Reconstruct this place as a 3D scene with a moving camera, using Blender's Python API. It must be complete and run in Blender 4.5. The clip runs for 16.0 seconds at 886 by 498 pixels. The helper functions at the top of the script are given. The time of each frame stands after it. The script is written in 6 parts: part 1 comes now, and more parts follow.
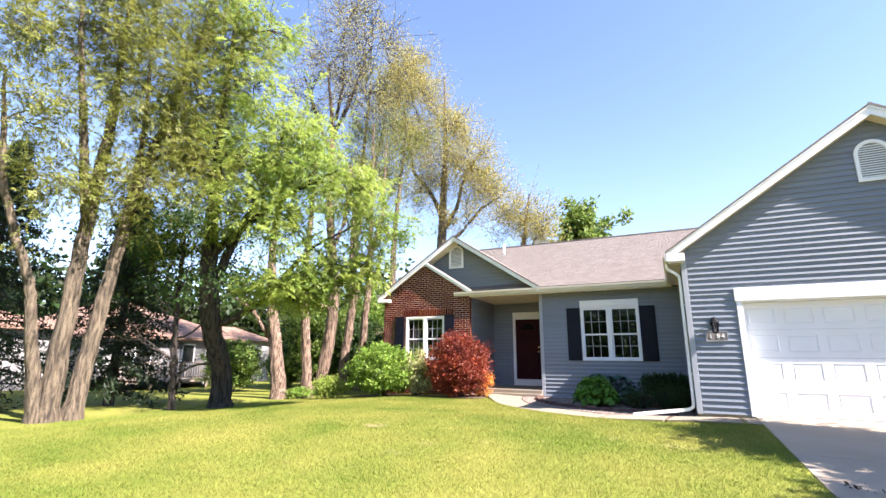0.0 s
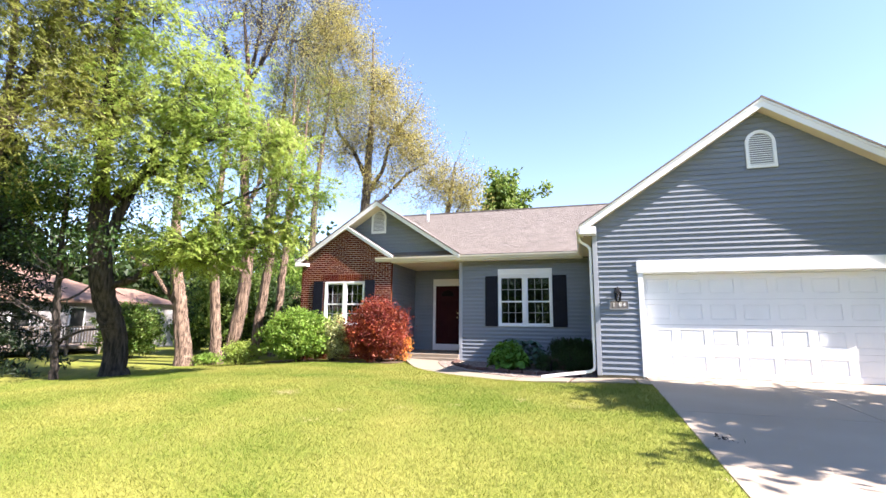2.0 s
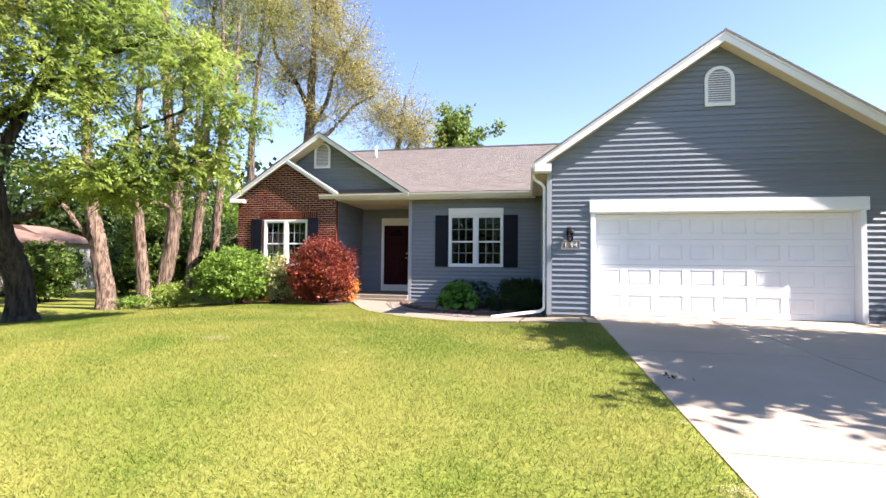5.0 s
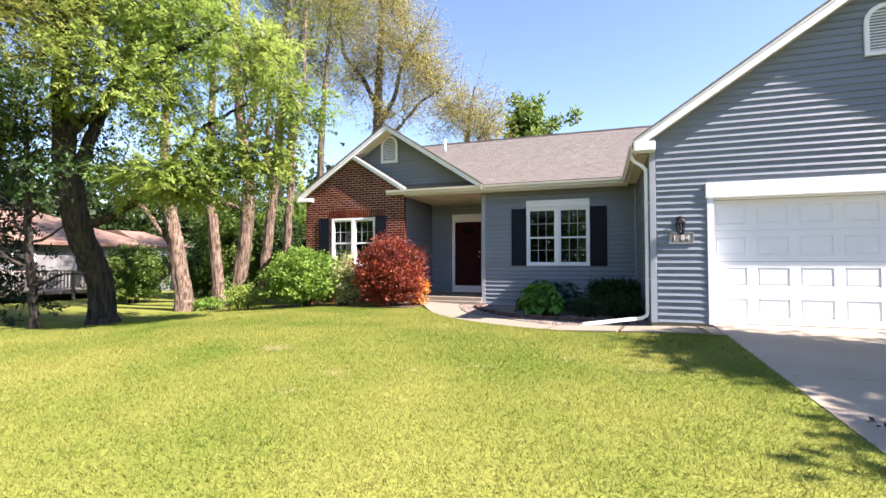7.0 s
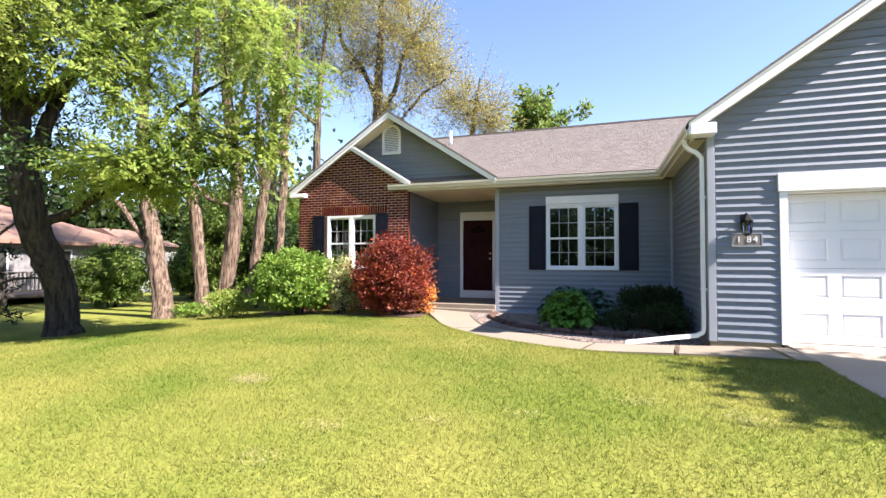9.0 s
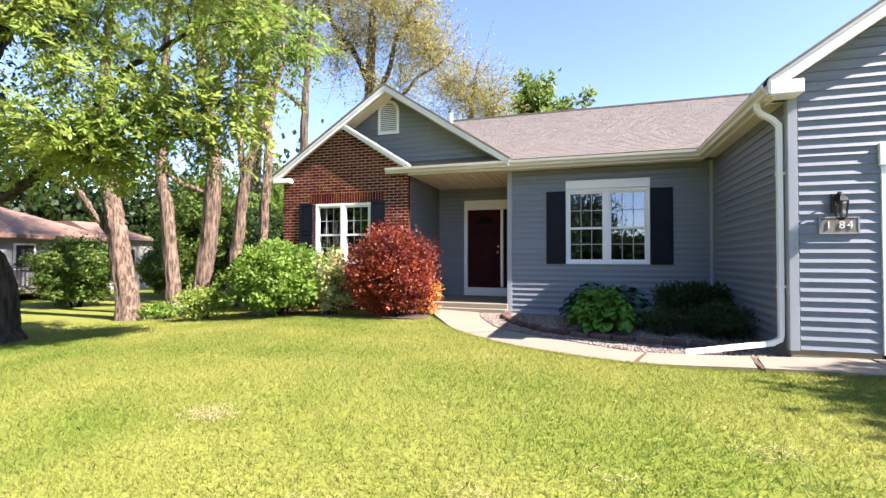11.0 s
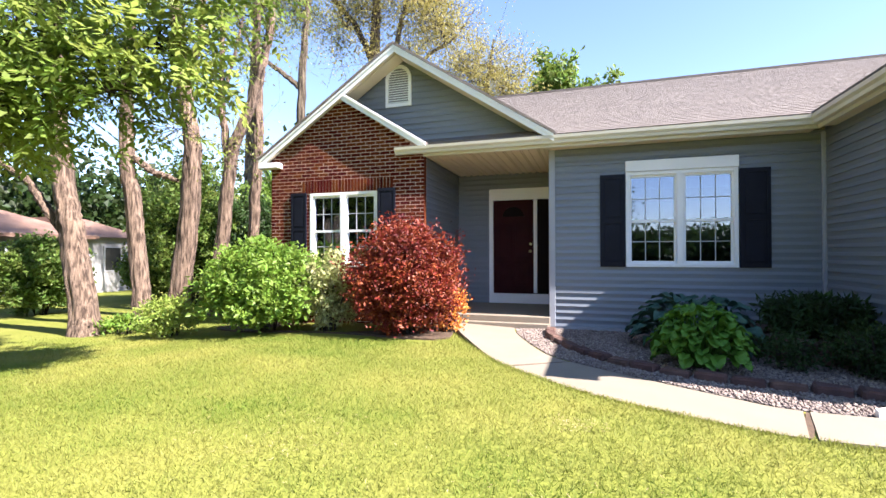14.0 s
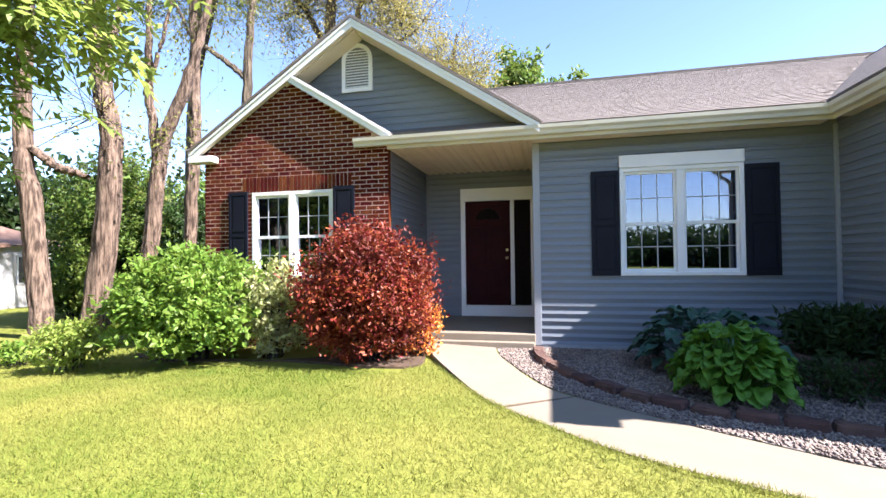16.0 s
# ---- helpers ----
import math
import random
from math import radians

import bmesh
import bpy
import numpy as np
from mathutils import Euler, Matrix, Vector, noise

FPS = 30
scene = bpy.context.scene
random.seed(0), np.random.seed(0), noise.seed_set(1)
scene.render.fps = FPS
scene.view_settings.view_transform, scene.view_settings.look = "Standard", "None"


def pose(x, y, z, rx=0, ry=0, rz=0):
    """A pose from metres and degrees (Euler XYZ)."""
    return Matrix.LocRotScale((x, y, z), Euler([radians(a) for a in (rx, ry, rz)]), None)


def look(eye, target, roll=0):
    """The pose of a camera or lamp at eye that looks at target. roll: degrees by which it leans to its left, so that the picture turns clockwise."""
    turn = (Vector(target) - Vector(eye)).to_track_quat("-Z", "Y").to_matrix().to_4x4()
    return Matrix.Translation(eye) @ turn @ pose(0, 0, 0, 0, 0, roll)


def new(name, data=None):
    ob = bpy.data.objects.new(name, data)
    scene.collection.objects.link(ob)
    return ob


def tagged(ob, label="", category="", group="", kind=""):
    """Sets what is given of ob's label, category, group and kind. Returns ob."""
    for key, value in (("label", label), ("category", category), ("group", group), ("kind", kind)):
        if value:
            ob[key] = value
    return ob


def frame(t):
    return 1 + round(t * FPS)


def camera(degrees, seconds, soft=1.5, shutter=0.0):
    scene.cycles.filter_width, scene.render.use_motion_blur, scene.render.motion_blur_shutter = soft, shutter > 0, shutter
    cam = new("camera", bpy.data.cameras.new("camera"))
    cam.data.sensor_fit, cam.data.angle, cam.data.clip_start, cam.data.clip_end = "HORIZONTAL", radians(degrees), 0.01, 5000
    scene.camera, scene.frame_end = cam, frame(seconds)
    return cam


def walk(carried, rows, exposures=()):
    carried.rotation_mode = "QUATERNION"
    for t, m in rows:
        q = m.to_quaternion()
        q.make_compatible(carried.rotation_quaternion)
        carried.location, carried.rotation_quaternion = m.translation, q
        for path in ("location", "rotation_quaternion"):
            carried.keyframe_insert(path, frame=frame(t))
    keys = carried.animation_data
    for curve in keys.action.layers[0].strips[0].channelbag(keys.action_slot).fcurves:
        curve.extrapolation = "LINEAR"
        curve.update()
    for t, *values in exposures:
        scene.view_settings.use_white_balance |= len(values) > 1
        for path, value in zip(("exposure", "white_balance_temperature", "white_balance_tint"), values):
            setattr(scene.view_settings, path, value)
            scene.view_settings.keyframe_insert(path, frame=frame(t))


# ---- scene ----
cam = camera(87.9, 16.0)
PATH = [
    (0, (-0.253, 0.007, 1.505), (-1.118, 1.751, 1.964), 0.4),
    (0.5, (-0.248, 0.046, 1.521), (-1.054, 1.828, 1.938), 0.3),
    (1, (-0.254, 0.1, 1.528), (-0.994, 1.918, 1.908), 0.3),
    (1.5, (-0.225, 0.15, 1.517), (-0.888, 2.005, 1.865), 0.6),
    (2, (-0.254, 0.151, 1.531), (-0.824, 2.042, 1.848), 0.6),
    (2.5, (-0.249, 0.186, 1.542), (-0.734, 2.106, 1.822), 0.8),
    (3, (-0.253, 0.245, 1.53), (-0.671, 2.186, 1.771), 1.1),
    (3.5, (-0.281, 0.312, 1.521), (-0.638, 2.27, 1.717), 1.3),
    (4, (-0.327, 0.382, 1.519), (-0.643, 2.352, 1.661), 1.1),
    (4.2, (-0.307, 0.442, 1.511), (-0.624, 2.413, 1.63), 1.0),
    (6.5, (-0.698, 1.5, 1.512), (-1.279, 3.414, 1.552), -0.1),
    (7, (-0.807, 1.851, 1.514), (-1.46, 3.741, 1.575), -0.0),
    (7.5, (-0.944, 2.166, 1.529), (-1.609, 4.051, 1.599), 0.2),
    (8, (-1.096, 2.475, 1.569), (-1.751, 4.363, 1.643), 0.3),
    (8.5, (-1.31, 2.761, 1.579), (-1.956, 4.653, 1.647), 0.4),
    (9, (-1.519, 3.089, 1.606), (-2.164, 4.981, 1.665), 0.2),
    (9.5, (-1.717, 3.401, 1.598), (-2.356, 5.295, 1.649), 0.1),
    (12, (-2.68, 4.905, 1.537), (-3.263, 6.817, 1.576), 0.3),
    (12.5, (-2.863, 5.204, 1.555), (-3.445, 7.117, 1.597), 0.4),
    (13, (-3.058, 5.5, 1.609), (-3.632, 7.416, 1.644), 0.2),
    (13.5, (-3.186, 5.805, 1.634), (-3.779, 7.715, 1.662), 0.2),
    (14, (-3.277, 6.177, 1.665), (-3.898, 8.078, 1.686), -0.1),
    (14.5, (-3.387, 6.46, 1.687), (-3.988, 8.367, 1.704), -0.4),
    (15, (-3.566, 6.72, 1.712), (-4.1, 8.647, 1.737), -0.8),
    (15.5, (-3.713, 6.996, 1.724), (-4.191, 8.938, 1.754), -1.0),
    (16, (-3.786, 7.262, 1.737), (-4.235, 9.211, 1.775), -0.7),
]
EXPOSURES = [(0.0, 2.30, 6450, 21), (3.0, 2.30, 6450, 21), (3.6, 2.14, 6450, 21), (7.0, 2.06, 6450, 21), (9.5, 2.05, 6400, 20), (12.0, 2.25, 6400, 20), (16.0, 2.29, 6080, 19)]
walk(cam, [(t, look(eye, target, roll)) for t, eye, target, roll in PATH], EXPOSURES)

# ---- light ----
SUN_TRAVEL = Vector((-1.05, 0.194, -1.0)).normalized()
SUN_ELEVATION = math.asin(-SUN_TRAVEL.z)
SUN_AZIMUTH = math.atan2(-SUN_TRAVEL.x, -SUN_TRAVEL.y)
world = bpy.data.worlds.new("sky")
scene.world = world
world.use_nodes = True
wn = world.node_tree.nodes
sky = wn.new("ShaderNodeTexSky")
sky.sky_type = "NISHITA"
sky.sun_disc = False
sky.sun_elevation = SUN_ELEVATION
sky.sun_rotation = SUN_AZIMUTH
sky.air_density, sky.dust_density, sky.ozone_density = 1.0, 0.0, 1.7
wn["Background"].inputs["Strength"].default_value = 0.078
world.node_tree.links.new(sky.outputs["Color"], wn["Background"].inputs["Color"])
sun_data = bpy.data.lights.new("sun", "SUN")
sun_data.energy, sun_data.angle, sun_data.color = 5.0, radians(0.53), (1.0, 0.94, 0.84)
sun = new("sun", sun_data)
sun.matrix_world = look((40, -8, 40), Vector((40, -8, 40)) + SUN_TRAVEL)


# ---- materials ----
def mat(name, c1, c2, scale=6.0, fine=60.0, rough=0.7, bump=0.2, metal=0.0, by="", spread=0.25, spec=0.5, stretch=(1, 1, 1), translucent=None, contrast=0.25, depth=0.01):
    """Two colours mixed by coarse noise, speckled by fine noise, with fine relief. by: 'object' or 'island' varies the pieces."""
    m = bpy.data.materials.new(name)
    m.use_nodes = True
    n, l = m.node_tree.nodes, m.node_tree.links
    shader = n["Principled BSDF"]
    shader.inputs["Roughness"].default_value = rough
    shader.inputs["Metallic"].default_value = metal
    shader.inputs["Specular IOR Level"].default_value = spec
    mapping = n.new("ShaderNodeMapping")
    mapping.inputs["Scale"].default_value = stretch
    geometry = n.new("ShaderNodeNewGeometry")
    l.new(geometry.outputs["Position"], mapping.inputs["Vector"])
    coarse = n.new("ShaderNodeTexNoise")
    coarse.inputs["Scale"].default_value = scale
    coarse.inputs["Detail"].default_value = 4
    small = n.new("ShaderNodeTexNoise")
    small.inputs["Scale"].default_value = fine
    small.inputs["Detail"].default_value = 3
    for tex in (coarse, small):
        l.new(mapping.outputs["Vector"], tex.inputs["Vector"])
    ramp = n.new("ShaderNodeMapRange")
    ramp.inputs["From Min"].default_value, ramp.inputs["From Max"].default_value = 0.5 - contrast, 0.5 + contrast
    l.new(coarse.outputs["Fac"], ramp.inputs["Value"])
    mix = n.new("ShaderNodeMix")
    mix.data_type = "RGBA"
    mix.inputs["A"].default_value, mix.inputs["B"].default_value = (*c1, 1), (*c2, 1)
    l.new(ramp.outputs["Result"], mix.inputs["Factor"])
    hsv = n.new("ShaderNodeHueSaturation")
    l.new(mix.outputs["Result"], hsv.inputs["Color"])
    value = n.new("ShaderNodeMapRange")
    value.inputs["From Min"].default_value, value.inputs["From Max"].default_value = 0.3, 0.7
    value.inputs["To Min"].default_value, value.inputs["To Max"].default_value = 1 - spread * 0.6, 1 + spread * 0.6
    l.new(small.outputs["Fac"], value.inputs["Value"])
    last = value.outputs["Result"]
    if by:
        source = n.new("ShaderNodeObjectInfo").outputs["Random"] if by == "object" else geometry.outputs["Random Per Island"]
        vary = n.new("ShaderNodeMapRange")
        vary.inputs["To Min"].default_value, vary.inputs["To Max"].default_value = 1 - spread, 1 + spread
        l.new(source, vary.inputs["Value"])
        times = n.new("ShaderNodeMath")
        times.operation = "MULTIPLY"
        l.new(last, times.inputs[0])
        l.new(vary.outputs["Result"], times.inputs[1])
        last = times.outputs["Value"]
        hue = n.new("ShaderNodeMapRange")
        hue.inputs["To Min"].default_value, hue.inputs["To Max"].default_value = 0.5 - spread * 0.05, 0.5 + spread * 0.05
        l.new(source, hue.inputs["Value"])
        l.new(hue.outputs["Result"], hsv.inputs["Hue"])
    l.new(last, hsv.inputs["Value"])
    l.new(hsv.outputs["Color"], shader.inputs["Base Color"])
    if bump:
        relief = n.new("ShaderNodeBump")
        relief.inputs["Strength"].default_value = bump
        relief.inputs["Distance"].default_value = depth
        l.new(small.outputs["Fac"], relief.inputs["Height"])
        l.new(relief.outputs["Normal"], shader.inputs["Normal"])
    if translucent:
        thin = n.new("ShaderNodeBsdfTranslucent")
        l.new(hsv.outputs["Color"], thin.inputs["Color"])
        blend = n.new("ShaderNodeMixShader")
        blend.inputs["Fac"].default_value = translucent
        l.new(shader.outputs["BSDF"], blend.inputs[1])
        l.new(thin.outputs["BSDF"], blend.inputs[2])
        l.new(blend.outputs["Shader"], n["Material Output"].inputs["Surface"])
    return m


def glass_material(name, tint, reflect):
    m = bpy.data.materials.new(name)
    m.use_nodes = True
    n, l = m.node_tree.nodes, m.node_tree.links
    clear = n.new("ShaderNodeBsdfTransparent")
    clear.inputs["Color"].default_value = (*tint, 1)
    gloss = n.new("ShaderNodeBsdfGlossy")
    gloss.inputs["Roughness"].default_value = 0.015
    # blue gloss colour paints the reflected sky lavender
    gloss.inputs["Color"].default_value = (0.72, 0.78, 1.0, 1)
    fresnel = n.new("ShaderNodeFresnel")
    fresnel.inputs["IOR"].default_value = reflect
    blend = n.new("ShaderNodeMixShader")
    l.new(fresnel.outputs["Fac"], blend.inputs["Fac"])
    l.new(clear.outputs["BSDF"], blend.inputs[1])
    l.new(gloss.outputs["BSDF"], blend.inputs[2])
    l.new(blend.outputs["Shader"], n["Material Output"].inputs["Surface"])
    return m


SIDING = mat("grey_vinyl_siding", (0.158, 0.178, 0.208), (0.176, 0.198, 0.230), 1.5, 220, 0.42, 0.12, spread=0.05, by="object", stretch=(0.15, 0.15, 1))
POST = mat("light_grey_corner_trim", (0.28, 0.30, 0.335), (0.32, 0.34, 0.375), 2, 100, 0.45, 0.05, spread=0.06)
WHITE = mat("white_painted_trim", (0.76, 0.77, 0.78), (0.82, 0.82, 0.82), 2, 90, 0.4, 0.05, spread=0.05)
CREAM = mat("almond_gutter_metal", (0.56, 0.52, 0.42), (0.64, 0.60, 0.50), 1.5, 80, 0.35, 0.04, spread=0.07)
SOFFIT = mat("tan_vented_soffit", (0.66, 0.57, 0.42), (0.74, 0.65, 0.49), 2, 90, 0.5, 0.08, spread=0.07)
# greyed white: the colour paints in the dimming of muntins behind glass
GRILLE = mat("grey_white_grille", (0.36, 0.37, 0.40), (0.42, 0.43, 0.46), 2, 90, 0.5, 0, spread=0.05)
SHUTTER = mat("blue_black_shutter", (0.004, 0.005, 0.012), (0.007, 0.009, 0.018), 4, 150, 0.6, 0.1, spread=0.15, spec=0.2)
DOORRED = mat("dark_maroon_door", (0.024, 0.003, 0.005), (0.036, 0.005, 0.007), 3, 120, 0.6, 0.1, spread=0.12, spec=0.12)
BRICK = mat("red_brown_brick", (0.062, 0.011, 0.006), (0.122, 0.022, 0.012), 12, 130, 0.85, 0.6, by="object", spread=0.38, spec=0.08)
BRICKS = mat("red_brown_brick_wall", (0.062, 0.011, 0.006), (0.122, 0.022, 0.012), 12, 130, 0.85, 0.6, by="island", spread=0.38, spec=0.08)
MORTAR = mat("grey_mortar", (0.44, 0.32, 0.26), (0.54, 0.41, 0.34), 20, 160, 0.9, 0.5, spread=0.15)
CONCRETE = mat("pale_concrete", (0.195, 0.162, 0.120), (0.240, 0.203, 0.155), 1.3, 140, 0.85, 0.25, spread=0.14)
DRIVE = mat("driveway_concrete", (0.290, 0.232, 0.172), (0.352, 0.290, 0.222), 0.8, 150, 0.85, 0.25, spread=0.12)
FOUNDATION = mat("brown_foundation", (0.20, 0.15, 0.12), (0.28, 0.22, 0.175), 4, 90, 0.9, 0.4, spread=0.15)
SHINGLE = mat("grey_brown_shingle", (0.116, 0.099, 0.088), (0.154, 0.132, 0.118), 3, 240, 0.9, 0.5, by="object", spread=0.05)
SHINGLES = mat("grey_brown_shingle_field", (0.116, 0.099, 0.088), (0.154, 0.132, 0.118), 3, 240, 0.9, 0.5, by="island", spread=0.05)
SOIL = mat("dark_mulch", (0.045, 0.028, 0.018), (0.12, 0.075, 0.045), 14, 90, 0.95, 0.9, spread=0.4)
GRAVEL = mat("grey_pink_gravel", (0.17, 0.14, 0.13), (0.26, 0.215, 0.195), 30, 120, 0.9, 0.9, spread=0.5)
PEBBLE = mat("river_pebbles", (0.125, 0.092, 0.076), (0.245, 0.195, 0.168), 9, 60, 0.7, 0.2, by="island", spread=0.55)
EDGING = mat("red_brown_edging_block", (0.062, 0.032, 0.025), (0.118, 0.062, 0.048), 9, 90, 0.9, 0.8, by="object", spread=0.25)
LAWN = mat("mown_lawn", (0.130, 0.156, 0.025), (0.200, 0.199, 0.046), 0.6, 45, 0.9, 0.9, spread=0.45, spec=0.1, contrast=0.18)
GRASS = mat("grass_blades", (0.132, 0.190, 0.027), (0.272, 0.272, 0.064), 0.6, 12, 0.6, 0, by="island", spread=0.20, spec=0.2, translucent=0.45, contrast=0.15)
METAL = mat("black_lantern_metal", (0.012, 0.012, 0.013), (0.02, 0.02, 0.02), 8, 90, 0.4, 0.1, metal=0.6, spread=0.1)
BRASS = mat("satin_brass", (0.45, 0.36, 0.2), (0.55, 0.45, 0.25), 8, 90, 0.3, 0, metal=1.0, spread=0.05)
PLAQUE = mat("grey_brown_plaque", (0.16, 0.14, 0.125), (0.20, 0.175, 0.16), 20, 120, 0.6, 0.2, spread=0.1)
# near-black base colour paints in the dark of unlit interiors
DARK = mat("painted_dark_interior", (0.02, 0.022, 0.02), (0.035, 0.035, 0.03), 2, 20, 0.9, 0, spread=0.2)
BLIND = mat("pale_window_blind", (0.55, 0.57, 0.62), (0.62, 0.64, 0.68), 2, 40, 0.8, 0, spread=0.05)
GLASS = glass_material("window_glass", (0.42, 0.47, 0.46), 3.0)
DARKGLASS = mat("dark_door_glass", (0.008, 0.005, 0.005), (0.012, 0.008, 0.008), 3, 40, 0.5, 0, spread=0.1, spec=0.04)
LAMPGLASS = glass_material("lantern_glass", (0.85, 0.85, 0.8), 1.5)
BARK = mat("furrowed_tan_bark", (0.062, 0.038, 0.026), (0.315, 0.220, 0.160), 5, 26, 0.95, 1.0, spread=0.5, stretch=(4.5, 4.5, 0.55), contrast=0.13, depth=0.05)
DARKBARK = mat("dark_rough_bark", (0.013, 0.010, 0.008), (0.075, 0.057, 0.047), 4, 26, 0.95, 1.0, spread=0.5, stretch=(3.5, 3.5, 0.7), contrast=0.13, depth=0.05)
GREYBARK = mat("olive_grey_bark", (0.045, 0.033, 0.022), (0.20, 0.155, 0.105), 4, 26, 0.95, 1.0, spread=0.5, stretch=(4, 4, 0.6), contrast=0.14, depth=0.05)


def leaf_mat(name, c1, c2, spread=0.4, translucent=0.45, scale=0.7):
    return mat(name, c1, c2, scale, 25, 0.5, 0, by="island", spread=spread, spec=0.35, translucent=translucent)


LEAF_BRIGHT = leaf_mat("yellow_green_leaves", (0.200, 0.280, 0.044), (0.360, 0.430, 0.098), 0.3, 0.5)
LEAF_SPRING = leaf_mat("spring_green_leaves", (0.142, 0.226, 0.038), (0.345, 0.408, 0.090), 0.28, 0.58)
LEAF_GREEN = leaf_mat("mid_green_leaves", (0.085, 0.150, 0.026), (0.20, 0.265, 0.052))
LEAF_DARK = leaf_mat("deep_green_leaves", (0.022, 0.050, 0.014), (0.055, 0.10, 0.022))
LEAF_OLIVE = leaf_mat("olive_new_leaves", (0.125, 0.148, 0.028), (0.245, 0.255, 0.058), 0.3)
LEAF_TAN = leaf_mat("golden_green_buds", (0.335, 0.290, 0.080), (0.43, 0.380, 0.125), 0.15, 0.5)
LEAF_NEEDLE = leaf_mat("dark_spruce_needles", (0.010, 0.022, 0.010), (0.025, 0.045, 0.016), 0.4, 0.15)
LEAF_BUSH = leaf_mat("fresh_green_bush_leaves", (0.105, 0.200, 0.024), (0.225, 0.335, 0.052), 0.28)
LEAF_CREAM = leaf_mat("cream_variegated_leaves", (0.30, 0.33, 0.11), (0.50, 0.49, 0.24))
LEAF_RED = leaf_mat("barberry_red_leaves", (0.090, 0.013, 0.009), (0.300, 0.050, 0.022), 0.38, 0.30, 2.0)
LEAF_ORANGE = leaf_mat("orange_leaves", (0.62, 0.22, 0.04), (0.75, 0.34, 0.08), 0.3, 0.4)
LEAF_LIME = leaf_mat("lime_hosta_leaves", (0.075, 0.195, 0.020), (0.135, 0.285, 0.036), 0.35, 0.3, 2)
LEAF_BLUE = leaf_mat("blue_green_hosta_leaves", (0.032, 0.085, 0.062), (0.062, 0.135, 0.092), 0.3, 0.2, 2)
# leaf colour lowered so that front-lit woods read as backlit
LEAF_FAR = leaf_mat("far_wood_leaves", (0.018, 0.036, 0.010), (0.042, 0.070, 0.017))


# ---- building blocks ----
def link(name, bm, material, parent=None, label="", smooth=False):
    mesh = bpy.data.meshes.new(name)
    bmesh.ops.recalc_face_normals(bm, faces=bm.faces)
    bm.to_mesh(mesh)
    bm.free()
    mesh.materials.append(material)
    if smooth:
        mesh.polygons.foreach_set("use_smooth", [True] * len(mesh.polygons))
    ob = new(name, mesh)
    if parent:
        ob.parent = parent
    if label:
        ob["label"] = label
    return ob


def part(name, bm, material, parent, label="", smooth=False):
    return link(name, bm, material, parent, label, smooth)


def thing(name, label, category, at=(0, 0, 0), group="", kind=""):
    ob = new(name)
    ob.location = at
    return tagged(ob, label, category, group, kind)


def raw(name, verts, faces, material, parent=None, label="", smooth=False):
    """A mesh straight from arrays; faces all of one size."""
    verts, faces = np.asarray(verts, dtype=np.float32), np.asarray(faces, dtype=np.int32)
    mesh = bpy.data.meshes.new(name)
    mesh.vertices.add(len(verts))
    mesh.vertices.foreach_set("co", verts.ravel())
    size = faces.shape[1]
    mesh.loops.add(faces.size)
    mesh.loops.foreach_set("vertex_index", faces.ravel())
    mesh.polygons.add(len(faces))
    mesh.polygons.foreach_set("loop_start", np.arange(0, faces.size, size, dtype=np.int32))
    mesh.polygons.foreach_set("loop_total", np.full(len(faces), size, dtype=np.int32))
    mesh.polygons.foreach_set("use_smooth", np.full(len(faces), smooth, dtype=bool))
    mesh.update()
    mesh.validate()
    mesh.materials.append(material)
    ob = new(name, mesh)
    if parent:
        ob.parent = parent
    if label:
        ob["label"] = label
    return ob


def box(bm, x0, x1, y0, y1, z0, z1, bevel=0.0):
    v = [bm.verts.new((x, y, z)) for x in (x0, x1) for y in (y0, y1) for z in (z0, z1)]
    f = [bm.faces.new([v[i] for i in q]) for q in ((0, 1, 3, 2), (4, 6, 7, 5), (0, 4, 5, 1), (2, 3, 7, 6), (0, 2, 6, 4), (1, 5, 7, 3))]
    if bevel:
        bmesh.ops.bevel(bm, geom=list({e for a in f for e in a.edges}), offset=bevel, segments=1, affect="EDGES")
    return bm


def boxed(x0, x1, y0, y1, z0, z1, bevel=0.0):
    return box(bmesh.new(), x0, x1, y0, y1, z0, z1, bevel)


def solid(bm, bottom, top):
    """A closed solid between two rings of points with the same count."""
    a, b = [bm.verts.new(p) for p in bottom], [bm.verts.new(p) for p in top]
    bm.faces.new(a), bm.faces.new(list(reversed(b)))
    for i in range(len(a)):
        j = (i + 1) % len(a)
        bm.faces.new((a[i], b[i], b[j], a[j]))
    return bm


def wall_slab(points, y0, y1):
    """A solid from an outline in x and z, between two depths."""
    return solid(bmesh.new(), [(x, y0, z) for x, z in points], [(x, y1, z) for x, z in points])


def beam(bm, a, b, across, up):
    """A straight board from a to b; across and up are its full-size side vectors from the line."""
    a, b, across, up = Vector(a), Vector(b), Vector(across), Vector(up)
    return solid(bm, [a, a + across, a + across + up, a + up], [b, b + across, b + across + up, b + up])


